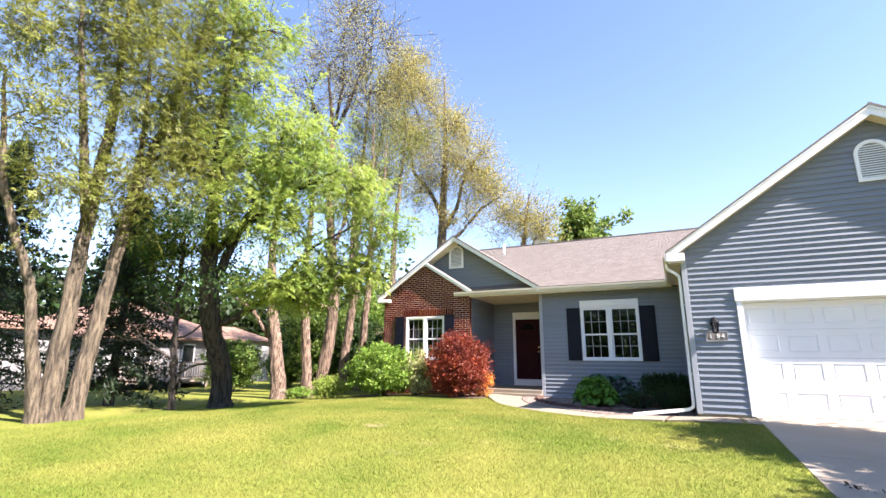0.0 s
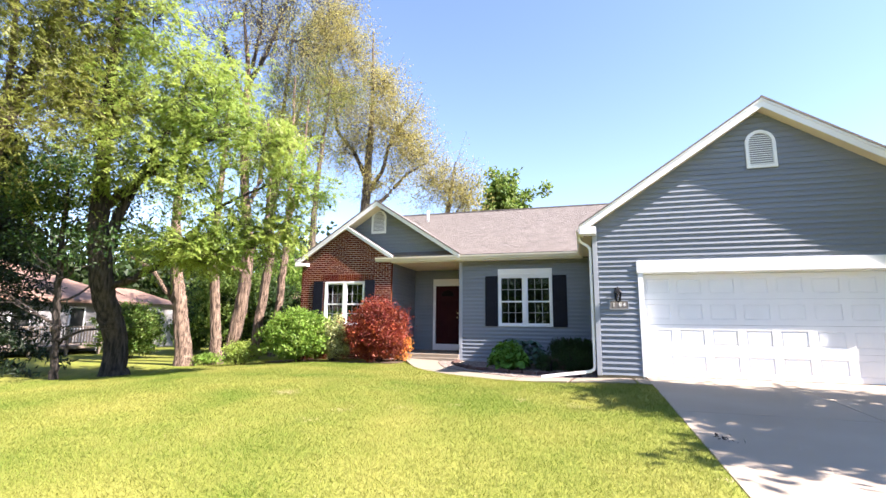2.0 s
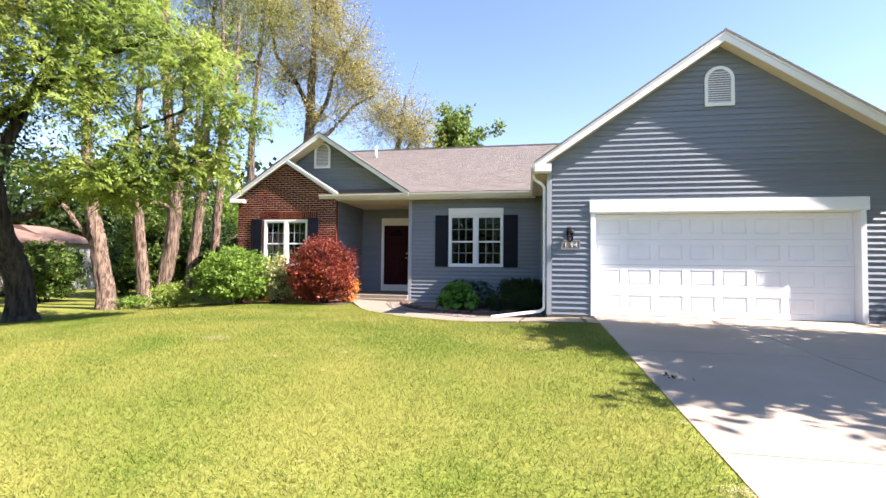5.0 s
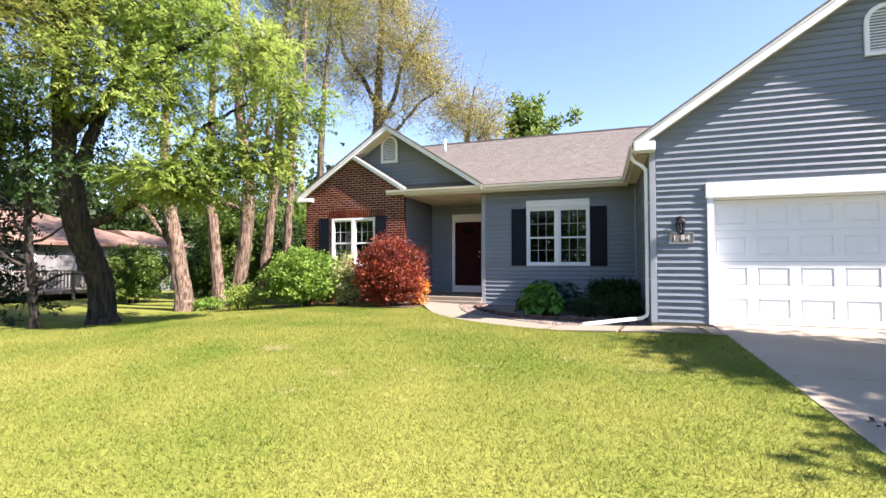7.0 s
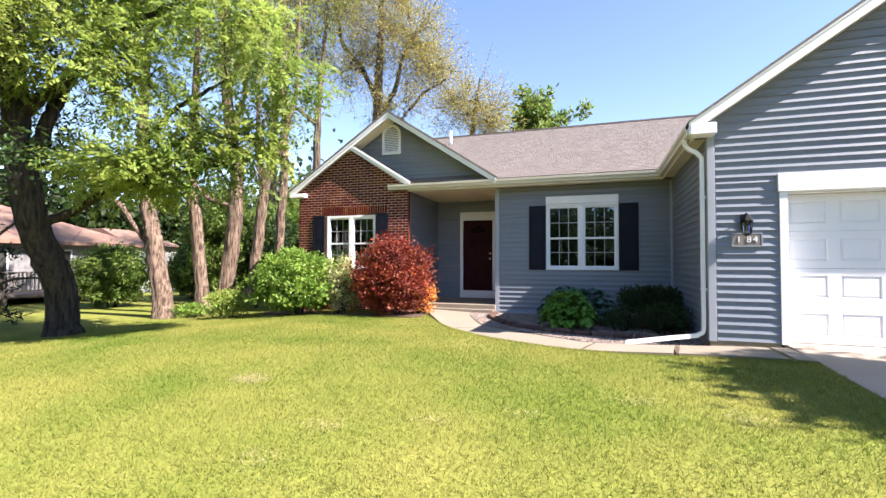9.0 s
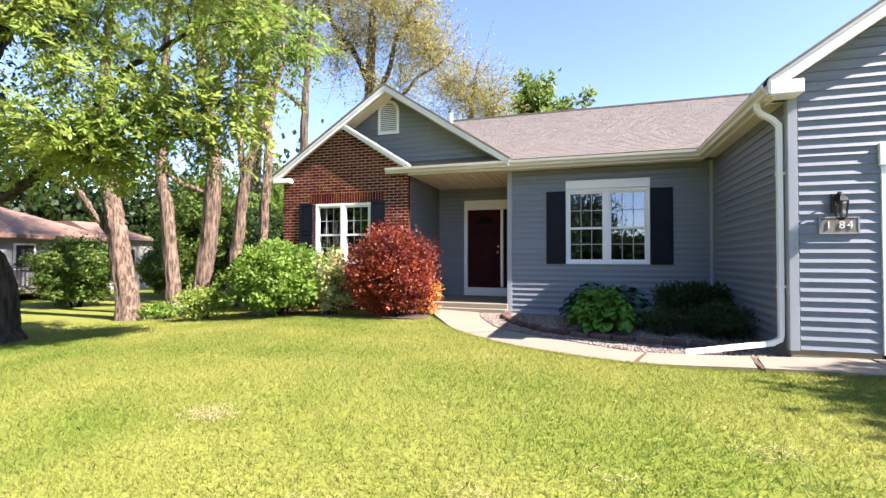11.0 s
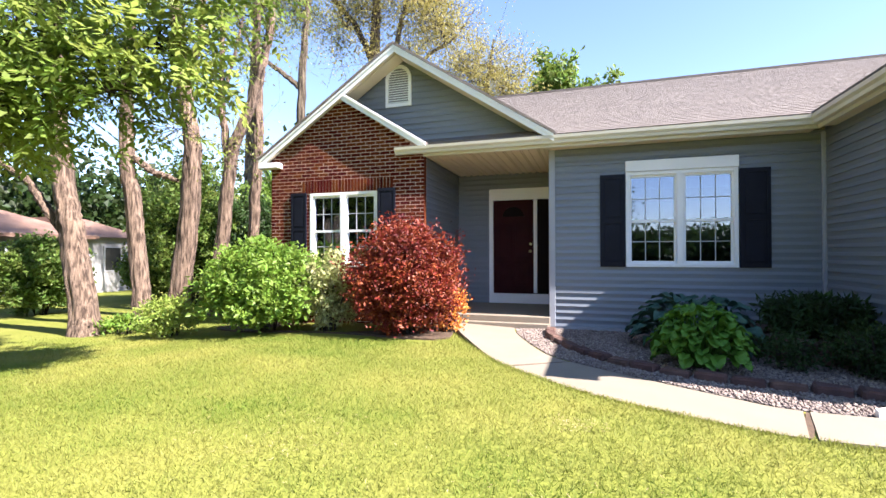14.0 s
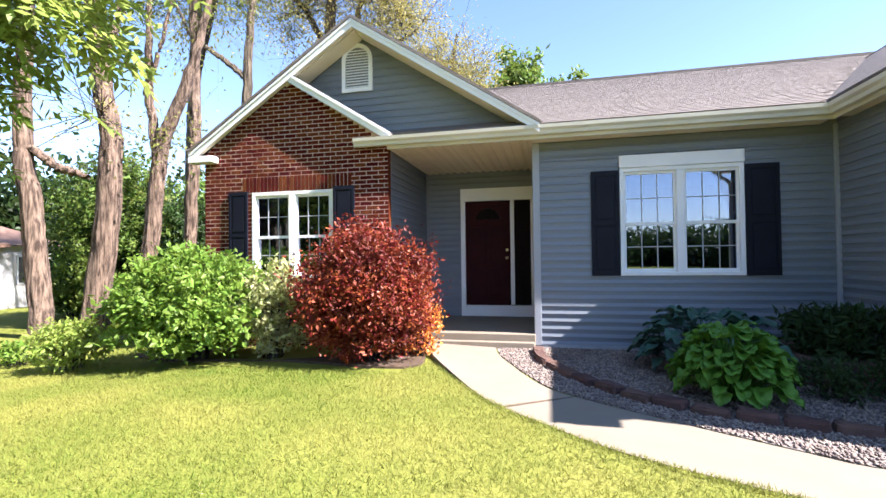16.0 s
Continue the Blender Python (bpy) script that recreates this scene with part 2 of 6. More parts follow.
def tube(bm, points, radii, sides=8, squash=1.0):
    rings = []
    points = [Vector(p) for p in points]
    for i, p in enumerate(points):
        d = (points[min(i + 1, len(points) - 1)] - points[max(i - 1, 0)]).normalized()
        u = d.orthogonal().normalized() if abs(d.z) > 0.9 else d.cross(Vector((0, 0, 1))).normalized()
        if abs(d.z) > 0.9:
            u = (Vector((1, 0, 0)) - d * d.x).normalized()
        w = d.cross(u)
        rings.append([bm.verts.new(p + radii[i] * (u * math.cos(k * math.tau / sides) + squash * w * math.sin(k * math.tau / sides))) for k in range(sides)])
    for a, b in zip(rings, rings[1:]):
        for k in range(sides):
            bm.faces.new((a[k], a[(k + 1) % sides], b[(k + 1) % sides], b[k]))
    bm.faces.new(rings[0]), bm.faces.new(list(reversed(rings[-1])))
    return bm


def smoothstep(a, b, v):
    t = np.clip((np.asarray(v, dtype=float) - a) / (b - a), 0, 1)
    return t * t * (3 - 2 * t)


def ground_height(x, y):
    """The lawn rises from the street to the house and falls away to the trees."""
    x, y = np.asarray(x, dtype=float), np.asarray(y, dtype=float)
    rise = -0.05 + 0.046 * np.clip(y, -6, 8.4)
    drive = -0.04 + 0.0455 * np.clip(y, -6, 10.75)
    edge = smoothstep(-1.2, 0.9, x) * (1 - smoothstep(10.3, 11.2, y))
    rise = rise * (1 - edge) + (drive + 0.004) * edge - 0.14 * smoothstep(0.97, 1.15, x) * (1 - smoothstep(6.1, 6.35, x))
    left = 0.02 - 0.12 * smoothstep(-13, -20, x)
    s = smoothstep(-7.0, -13.2, x)
    return rise * (1 - s) + left * s


def spread_line(points, step):
    """Points at even steps along a polyline smoothed by Catmull-Rom."""
    p = [Vector(q) for q in points]
    p = [2 * p[0] - p[1], *p, 2 * p[-1] - p[-2]]
    dense = []
    for i in range(1, len(p) - 2):
        for k in range(20):
            t = k / 20
            dense.append(0.5 * (2 * p[i] + (p[i + 1] - p[i - 1]) * t + (2 * p[i - 1] - 5 * p[i] + 4 * p[i + 1] - p[i + 2]) * t * t + (3 * p[i] - p[i - 1] - 3 * p[i + 1] + p[i + 2]) * t ** 3))
    dense.append(p[-2])
    out, walked = [dense[0]], 0.0
    for a, b in zip(dense, dense[1:]):
        walked += (b - a).length
        if walked >= step:
            out.append(b)
            walked = 0.0
    return out


# ---- ground ----
xs = np.concatenate([[-900, -300, -120, -60, -40, -28], np.arange(-22, 0.7, 0.4), [0.8, 0.97, 1.03, 1.15, 1.6, 2.4, 4, 5.5, 6.1, 6.2, 6.35], np.arange(6.8, 12.01, 0.4), [16, 25, 40, 80, 300, 900]])
ys = np.concatenate([[-900, -300, -120, -60, -30, -15], np.arange(-8, 24.01, 0.4), [30, 45, 80, 300, 900]])
gx, gy = np.meshgrid(xs, ys)
gz = ground_height(gx, gy)
W = len(xs)
cells = np.array([(j * W + i, j * W + i + 1, (j + 1) * W + i + 1, (j + 1) * W + i) for j in range(len(ys) - 1) for i in range(W - 1)])
ground = raw("ground", np.stack([gx.ravel(), gy.ravel(), gz.ravel()], 1), cells, LAWN, smooth=True)
tagged(ground, "sunny yellow-green mown lawn rising to the house", "lawn", kind="structure")


def drive_height(y):
    return -0.04 + 0.0455 * min(max(y, -6), 10.75)


driveway = thing("driveway", "pale concrete driveway in front of the garage door", "driveway", kind="structure")
edges = [-14.0, -6.0, -2.5, 1.0, 4.4, 7.7, 10.86]
for a, b in zip(edges, edges[1:]):
    for x0, x1 in ((0.98, 3.45), (3.465, 6.3)):
        bm = bmesh.new()
        a1 = a + 0.012
        solid(bm, [(x0, a1, drive_height(a) - 0.2), (x1, a1, drive_height(a) - 0.2), (x1, b, drive_height(b) - 0.2), (x0, b, drive_height(b) - 0.2)],
              [(x0, a1, drive_height(a) + 0.012), (x1, a1, drive_height(a) + 0.012), (x1, b, drive_height(b) + 0.012), (x0, b, drive_height(b) + 0.012)])
        part("slab", bm, DRIVE, driveway)
part("apron", boxed(0.98, 6.0, 10.863, 11.3, 0.2, 0.455), DRIVE, driveway)

OUTER = [(-5.75, 14.42, 0), (-5.45, 13.6, 0), (-4.99, 12.73, 0), (-4.43, 11.8, 0), (-3.89, 11.24, 0), (-3.27, 10.72, 0), (-2.55, 10.36, 0), (-1.82, 10.10, 0), (-0.45, 9.98, 0), (0.97, 9.80, 0)]
INNER = [(-4.62, 14.42, 0), (-4.52, 13.9, 0), (-4.3, 13.3, 0), (-3.84, 12.3, 0), (-3.31, 11.82, 0), (-2.75, 11.42, 0), (-2.1, 11.0, 0), (-1.58, 10.74, 0), (-0.2, 10.62, 0), (0.97, 10.72, 0)]


def path_height(x):
    return 0.345 + 0.060 * float(smoothstep(-4.2, -5.6, x)) + 0.09 * float(smoothstep(-2.2, 0.7, x))


walkway = thing("walkway", "curved pale concrete walk from driveway to porch", "path", kind="structure")
outer, inner = spread_line(OUTER, 0.001), spread_line(INNER, 0.001)
joints = [(-9.0, -9.0, 0.0), (-4.25, -3.58, 0.008), (-1.80, -1.60, 0.007), (-0.56, -0.46, 0.011), (0.70, 0.70, 0.02), (9.0, 9.0, 0.0)]
for (a0, b0, gap), (a1, b1, _) in zip(joints, joints[1:]):
    bm = bmesh.new()
    sides = []
    for edge, lo, hi in ((outer, a0, a1), (inner, b0, b1)):
        run = [p for p in edge if lo + gap <= p.x <= hi]
        sides.append([run[round(k * (len(run) - 1) / 16)] for k in range(17)])
    rows = [[bm.verts.new((p.x, p.y, path_height(p.x) + d)) for p, d in ((o, -0.15), (o, 0), (n_, 0), (n_, -0.15))] for o, n_ in zip(*sides)]
    for r, q in zip(rows, rows[1:]):
        for i in range(3):
            bm.faces.new((r[i], r[i + 1], q[i + 1], q[i]))
    bm.faces.new(rows[0]), bm.faces.new(list(reversed(rows[-1])))
    part("slab", bm, CONCRETE, walkway)

bm = bmesh.new()
for x0, x1 in ((-1.797, -1.597), (-4.246, -3.576), (-0.555, -0.455), (0.71, 0.71)):
    o, n_ = min(outer, key=lambda p: abs(p.x - x0)), min(inner, key=lambda p: abs(p.x - x1))
    beam(bm, (o.x - 0.03, o.y + 0.004, path_height(o.x) - 0.1), (n_.x - 0.03, n_.y, path_height(n_.x) - 0.1), (0.06, 0, 0), (0, 0, 0.094))
part("joint_filler", bm, SOIL, walkway, "dark expansion joint")

# gravel bed between walk and wall
gravel_bed = link("gravel_bed", solid(bmesh.new(), *[[(x, y, z) for x, y in [(p.x + 0.02, p.y + 0.02) for p in inner[::12]] + [(0.97, 10.9), (0.03, 10.9), (0.03, 14.5), (-4.6, 14.5)]] for z in (0.1, 0.345)]), GRAVEL)
tagged(gravel_bed, "planting bed of grey and pink river gravel", "gravel bed", kind="structure")

# ---- the house ----
house = thing("house", "single-storey house with grey siding, brick gable and attached garage", "house")
COURSE = 0.116
MAIN_Y, BRICK_Y, GARAGE_Y, DOOR_Y = 14.5, 14.15, 10.9, 16.5
SIDING_FOOT = 0.47


def siding_front(parent, y, z0, z1, spans, out=0.021):
    """Courses of lap siding on a wall that faces -y. spans(z): the stretches of x that have siding at that height."""
    z = z0
    while z < z1 - 0.01:
        zt = min(z + COURSE, z1)
        for (a0, a1), (b0, b1) in zip(spans(z + 0.001), spans(zt - 0.001)):
            if a1 - a0 < 0.03:
                continue
            b0, b1 = max(b0, a0), min(b1, a1)
            if b1 - b0 < 0.01:
                b0 = b1 = (a0 + a1) / 2
                b0, b1 = b0 - 0.005, b1 + 0.005
            bm = bmesh.new()
            v = [bm.verts.new(p) for p in ((a0, y, z), (a1, y, z), (a1, y - out, z), (a0, y - out, z), (b0, y, zt), (b1, y, zt), (b1, y - 0.002, zt), (b0, y - 0.002, zt),
                                           (a1 + (b1 - a1) * 0.45, y - 0.003, z + (zt - z) * 0.45), (a0 + (b0 - a0) * 0.45, y - 0.003, z + (zt - z) * 0.45))]
            for q in ((0, 1, 2, 3), (3, 2, 8, 9), (9, 8, 6, 7), (4, 7, 6, 5), (0, 4, 5, 1), (0, 3, 9, 7, 4), (1, 5, 6, 8, 2)):
                bm.faces.new([v[i] for i in q])
            part("siding_board", bm, SIDING, parent)
        z += COURSE


def siding_side(parent, x, y0, y1, z0, z1, face=-1, out=0.021):
    """Courses on a wall along y that faces face * x."""
    z = z0
    while z < z1 - 0.01:
        zt = min(z + COURSE, z1)
        bm = bmesh.new()
        o = face * out
        ring = lambda y: [(x, y, z), (x + o, y, z), (x + face * 0.003, y, z + 0.052), (x + face * 0.002, y, zt), (x, y, zt)]
        solid(bm, ring(y0), ring(y1))
        part("siding_board", bm, SIDING, parent)
        z += COURSE


# garage front
G0, G1, GC = 0.04, 6.92, 3.48
G_PITCH, G_RIDGE = 0.675, 6.26
g_under = lambda x: G_RIDGE - 0.20 - G_PITCH * abs(x - GC)
DOOR0, DOOR1, DOOR_TOP = 1.03, 5.93, 2.62
FRAME0, FRAME1, HEAD_TOP = 0.93, 6.03, 2.90
wall_garage = part("garage_front_wall", wall_slab([(G0, 0.45), (FRAME0 + 0.02, 0.45), (FRAME0 + 0.02, HEAD_TOP - 0.02), (FRAME1 - 0.02, HEAD_TOP - 0.02), (FRAME1 - 0.02, 0.45), (G1, 0.45), (G1, g_under(G1)), (GC, g_under(GC)), (G0, g_under(G0))], GARAGE_Y, GARAGE_Y + 0.15), SIDING, house)


def garage_spans(z):
    edge = max(0.0, (z - g_under(G1)) / G_PITCH) if z > g_under(G1) else 0.0
    a, b = (G0 + 0.09, G1 - 0.09) if edge == 0 else (G0 + edge, G1 - edge)
    if z < HEAD_TOP - 0.02:
        return [(a, FRAME0), (FRAME1, b)]
    return [(a, b)]


siding_front(wall_garage, GARAGE_Y, SIDING_FOOT, HEAD_TOP - 0.02, garage_spans)
siding_front(wall_garage, GARAGE_Y, HEAD_TOP - 0.018, g_under(GC) - 0.02, garage_spans)
for x in (G0 - 0.02, G1 - 0.08):
    part("corner_post", boxed(x, x + 0.10, GARAGE_Y - 0.022, GARAGE_Y + 0.0, SIDING_FOOT - 0.02, g_under(G0) - 0.02, 0.004), POST, wall_garage)
part("corner_post", boxed(G0 - 0.022, G0, GARAGE_Y + 0.001, GARAGE_Y + 0.09, SIDING_FOOT - 0.02, 3.5, 0.004), POST, wall_garage)
part("foundation", boxed(G0 - 0.005, FRAME0, GARAGE_Y - 0.008, GARAGE_Y + 0.2, 0.05, SIDING_FOOT - 0.002), FOUNDATION, wall_garage)
part("foundation", boxed(FRAME1, G1, GARAGE_Y - 0.008, GARAGE_Y + 0.2, 0.05, SIDING_FOOT - 0.002), FOUNDATION, wall_garage)

# garage door frame and door
garage_frame = part("garage_door_frame", boxed(FRAME0 - 0.02, FRAME1 + 0.05, GARAGE_Y - 0.05, GARAGE_Y + 0.02, DOOR_TOP + 0.02, HEAD_TOP, 0.006), WHITE, house, "white header trim")
part("jamb", boxed(FRAME0, DOOR0, GARAGE_Y - 0.03, GARAGE_Y + 0.20, 0.45, DOOR_TOP + 0.019, 0.004), WHITE, garage_frame)
part("jamb", boxed(DOOR1, FRAME1, GARAGE_Y - 0.03, GARAGE_Y + 0.20, 0.45, DOOR_TOP + 0.019, 0.004), WHITE, garage_frame)
part("head_lining", boxed(DOOR0, DOOR1, GARAGE_Y + 0.021, GARAGE_Y + 0.175, DOOR_TOP, DOOR_TOP + 0.08), WHITE, garage_frame)

garage_door = part("garage_door", boxed(DOOR0 + 0.002, DOOR1 - 0.002, GARAGE_Y + 0.225, GARAGE_Y + 0.245, 0.457, DOOR_TOP), DARK, house)
SECTION = (DOOR_TOP - 0.465) / 4
door_y = GARAGE_Y + 0.18
for s in range(4):
    z0, z1 = 0.465 + s * SECTION, 0.465 + (s + 1) * SECTION - 0.004
    bm = bmesh.new()
    x_edges, z_edges = [DOOR0 + 0.004], [z0, z0 + 0.11, z0 + 0.43, z1]
    pitch = (DOOR1 - DOOR0) / 8
    for k in range(8):
        c = DOOR0 + pitch * (k + 0.5)
        x_edges += [c - 0.235, c + 0.235]
    x_edges.append(DOOR1 - 0.004)
    grid = [[bm.verts.new((x, door_y, z)) for z in z_edges] for x in x_edges]
    for i in range(len(x_edges) - 1):
        for j in range(3):
            f = bm.faces.new((grid[i][j], grid[i + 1][j], grid[i + 1][j + 1], grid[i][j + 1]))
            f.tag = i % 2 == 1 and j == 1
    hollow = [f for f in bm.faces if f.tag]
    bmesh.ops.recalc_face_normals(bm, faces=bm.faces)
    for f in hollow:
        bmesh.ops.inset_region(bm, faces=[f], thickness=0.022, depth=0)
        for v in f.verts:
            v.co.y += 0.014
        bmesh.ops.inset_region(bm, faces=[f], thickness=0.035, depth=0)
        for v in f.verts:
            v.co.y -= 0.008
    border = [e for e in bm.edges if e.is_boundary]
    made = bmesh.ops.extrude_edge_only(bm, edges=border)
    for v in (g for g in made["geom"] if isinstance(g, bmesh.types.BMVert)):
        v.co.y = door_y + 0.04
    part("door_section", bm, WHITE, garage_door)
part("bottom_seal", boxed(DOOR0 + 0.01, DOOR1 - 0.01, door_y + 0.002, door_y + 0.03, 0.452, 0.464), METAL, garage_door, "black rubber seal")

# garage side and the rest of the shell
wall_side = part("garage_side_wall", boxed(G0, G0 + 0.15, GARAGE_Y + 0.15, MAIN_Y, 0.1, 3.6), SIDING, house)
siding_side(wall_side, G0, GARAGE_Y + 0.092, MAIN_Y - 0.052, SIDING_FOOT, 3.5)
part("foundation", boxed(G0 - 0.006, G0 + 0.1, GARAGE_Y + 0.2, MAIN_Y - 0.02, 0.1, SIDING_FOOT - 0.002), FOUNDATION, wall_side)
part("right_wall", boxed(G1 - 0.15, G1, GARAGE_Y + 0.15, 27.0, 0.1, 3.7), SIDING, house)
part("rear_wall", boxed(-9.6, G1 - 0.15, 27.0, 27.15, 0.0, 3.7), SIDING, house)
part("left_wall", boxed(-9.63, -9.5, BRICK_Y + 0.1, 27.0, 0.0, 3.55), BRICKS, house)
part("garage_ceiling", boxed(G0 + 0.16, G1 - 0.16, GARAGE_Y + 0.16, 20, 3.3, 3.38), DARK, house)

# main wall with its window opening
WX0, WX1, WZ0, WZ1 = -2.75, -1.10, 1.44, 3.03
bm = bmesh.new()
for x0, x1, z0, z1 in ((-4.0, WX0 + 0.05, 0.2, 3.52), (WX1 - 0.05, 0.19, 0.2, 3.52), (WX0 + 0.05, WX1 - 0.05, 0.2, WZ0 + 0.05), (WX0 + 0.05, WX1 - 0.05, WZ1 - 0.05, 3.52)):
    box(bm, x0, x1, MAIN_Y, MAIN_Y + 0.18, z0, z1)
wall_main = part("front_wall", bm, SIDING, house)
siding_front(wall_main, MAIN_Y, 0.40, WZ0 - 0.002, lambda z: [(-3.91, -0.012)])
siding_front(wall_main, MAIN_Y, WZ0, 3.24, lambda z: [(-3.91, WX0 - 0.01), (WX1 + 0.01, -0.012)])
siding_front(wall_main, MAIN_Y, 3.242, 3.50, lambda z: [(-3.91, -0.012)])
part("corner_post", boxed(-4.012, -3.91, MAIN_Y - 0.022, MAIN_Y - 0.0, 0.38, 3.50, 0.004), POST, wall_main)
part("corner_post", boxed(-4.022, -4.0, MAIN_Y + 0.001, MAIN_Y + 0.09, 0.55, 3.48, 0.004), POST, wall_main)
part("inner_corner_post", boxed(-0.011, 0.038, MAIN_Y - 0.05, MAIN_Y - 0.001, 0.40, 3.485, 0.004), POST, wall_main)
part("foundation", boxed(-4.0, 0.03, MAIN_Y - 0.012, MAIN_Y - 0.001, 0.1, 0.398), mat("grey_parged_foundation", (0.30, 0.32, 0.34), (0.36, 0.38, 0.40), 4, 90, 0.9, 0.3, spread=0.1), wall_main)


def window(name, label, x0, x1, z0, z1, y, head=0.0):
    """A twin double-hung window with colonial grilles, in a wall facing -y. head: the height of a board over it."""
    w = part(name, boxed(x0, x1, y - 0.035, y + 0.05, z0, z0 + 0.055, 0.004), WHITE, house, label)
    part("window_frame", boxed(x0, x0 + 0.06, y - 0.03, y + 0.08, z0 + 0.055, z1, 0.004), WHITE, w)
    part("window_frame", boxed(x1 - 0.06, x1, y - 0.03, y + 0.08, z0 + 0.055, z1, 0.004), WHITE, w)
    part("window_frame", boxed(x0 + 0.06, x1 - 0.06, y - 0.03, y + 0.08, z1 - 0.06, z1, 0.004), WHITE, w)
    mid = (x0 + x1) / 2
    part("mullion", boxed(mid - 0.055, mid + 0.055, y - 0.032, y + 0.08, z0 + 0.055, z1 - 0.06, 0.004), WHITE, w)
    if head:
        part("head_board", boxed(x0 - 0.005, x1 + 0.005, y - 0.055, y + 0.01, z1 + 0.002, z1 + head, 0.006), WHITE, w)
    zm = z0 + 0.055 + (z1 - z0 - 0.115) * 0.48
    for a, b in ((x0 + 0.06, mid - 0.055), (mid + 0.055, x1 - 0.06)):
        for lo, hi, dy in ((z0 + 0.055, zm + 0.025, 0.035), (zm - 0.025, z1 - 0.06, 0.005)):
            yy = y + dy
            bm = bmesh.new()
            box(bm, a, a + 0.032, yy, yy + 0.03, lo, hi), box(bm, b - 0.032, b, yy, yy + 0.03, lo, hi)
            box(bm, a + 0.032, b - 0.032, yy, yy + 0.03, lo, lo + 0.045), box(bm, a + 0.032, b - 0.032, yy, yy + 0.03, hi - 0.04, hi)
            part("sash", bm, WHITE, w)
            # muntins stand before the pane; their grey imitates dimming by the glass
            for k in (1, 2):
                xx = a + 0.032 + (b - a - 0.064) * k / 3
                part("muntin", boxed(xx - 0.007, xx + 0.007, yy + 0.012, yy + 0.02, lo + 0.045, hi - 0.04), GRILLE, w)
            zz = (lo + hi) / 2
            part("muntin", boxed(a + 0.032, b - 0.032, yy + 0.010, yy + 0.018, zz - 0.007, zz + 0.007), GRILLE, w)
            pane = part("pane", boxed(a + 0.03, b - 0.03, yy + 0.021, yy + 0.025, lo + 0.04, hi - 0.035), GLASS, w)
            pane.visible_shadow = False
    return w


window("window", "white twin double-hung window with grilles", WX0, WX1, WZ0, WZ1, MAIN_Y, 0.185)
BX0, BX1, BZ0, BZ1 = -8.70, -7.20, 1.42, 2.88
window("window", "white twin double-hung window in the brick", BX0, BX1, BZ0, BZ1, BRICK_Y + 0.02)

# a box behind each window, its near-black walls painting the unlit room
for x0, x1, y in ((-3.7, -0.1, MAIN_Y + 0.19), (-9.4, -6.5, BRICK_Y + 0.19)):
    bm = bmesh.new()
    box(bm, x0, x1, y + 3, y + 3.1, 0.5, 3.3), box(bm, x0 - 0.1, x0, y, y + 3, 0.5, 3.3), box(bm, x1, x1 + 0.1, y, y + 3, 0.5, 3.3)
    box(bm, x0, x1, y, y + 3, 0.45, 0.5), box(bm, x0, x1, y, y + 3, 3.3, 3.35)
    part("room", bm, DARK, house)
for k in range(2):
    a = WX0 + 0.1 + k * 0.8
    blind = part("window_blind", boxed(a, a + 0.65, MAIN_Y + 0.11, MAIN_Y + 0.12, 2.74, 2.97), BLIND, house, "pale raised blind")


def shutter(x0, x1, z0, z1, y):
    s = part("shutter", boxed(x0, x1, y - 0.022, y - 0.004, z0, z1, 0.003), SHUTTER, house)
    bm = bmesh.new()
    mid = (z0 + z1) / 2
    box(bm, x0, x0 + 0.045, y - 0.036, y - 0.0225, z0, z1), box(bm, x1 - 0.045, x1, y - 0.036, y - 0.0225, z0, z1)
    for a, b in ((z0, z0 + 0.06), (mid - 0.03, mid + 0.03), (z1 - 0.06, z1)):
        box(bm, x0 + 0.045, x1 - 0.045, y - 0.036, y - 0.0225, a, b)
    part("shutter_frame", bm, SHUTTER, s)
    for a, b in ((z0 + 0.09, mid - 0.06), (mid + 0.06, z1 - 0.09)):
        part("shutter_panel", boxed(x0 + 0.07, x1 - 0.07, y - 0.032, y - 0.0225, a, b, 0.006), SHUTTER, s)


shutter(-3.16, WX0 - 0.012, 1.44, 3.0, MAIN_Y - 0.012)
shutter(WX1 + 0.012, -0.67, 1.44, 3.0, MAIN_Y - 0.012)
shutter(-9.13, BX0 - 0.07, 1.42, 2.90, BRICK_Y - 0.004)
shutter(BX1 + 0.012, -6.82, 1.42, 2.92, BRICK_Y - 0.004)

# brick gable
S_RIDGE, S_C, S_PITCH = 5.60, -6.80, 0.655
B0, B1, B_C = -9.63, -6.25, -7.93
left_rake = lambda x: S_RIDGE - S_PITCH * abs(x - S_C)
B_TOP = left_rake(B_C)
brick_under = lambda x: min(left_rake(x) if x < B_C else B_TOP - 0.63 * (x - B_C), 9) - 0.14
brick_wall = bmesh.new()
for pts in ([(B0 + 0.01, 0.1), (BX0, 0.1), (BX0, brick_under(BX0)), (B0 + 0.01, brick_under(B0))], [(BX1, 0.1), (B1 - 0.01, 0.1), (B1 - 0.01, brick_under(B1)), (BX1, brick_under(BX1))],
            [(BX0, 0.1), (BX1, 0.1), (BX1, BZ0), (BX0, BZ0)], [(BX0, BZ1), (BX1, BZ1), (BX1, brick_under(BX1)), (B_C, brick_under(B_C)), (BX0, brick_under(BX0))]):
    solid(brick_wall, [(x, BRICK_Y - 0.001, z) for x, z in pts], [(x, BRICK_Y + 0.17, z) for x, z in pts])
brick_wall = part("brick_wall", brick_wall, MORTAR, house, "red-brown brick with pale mortar joints")
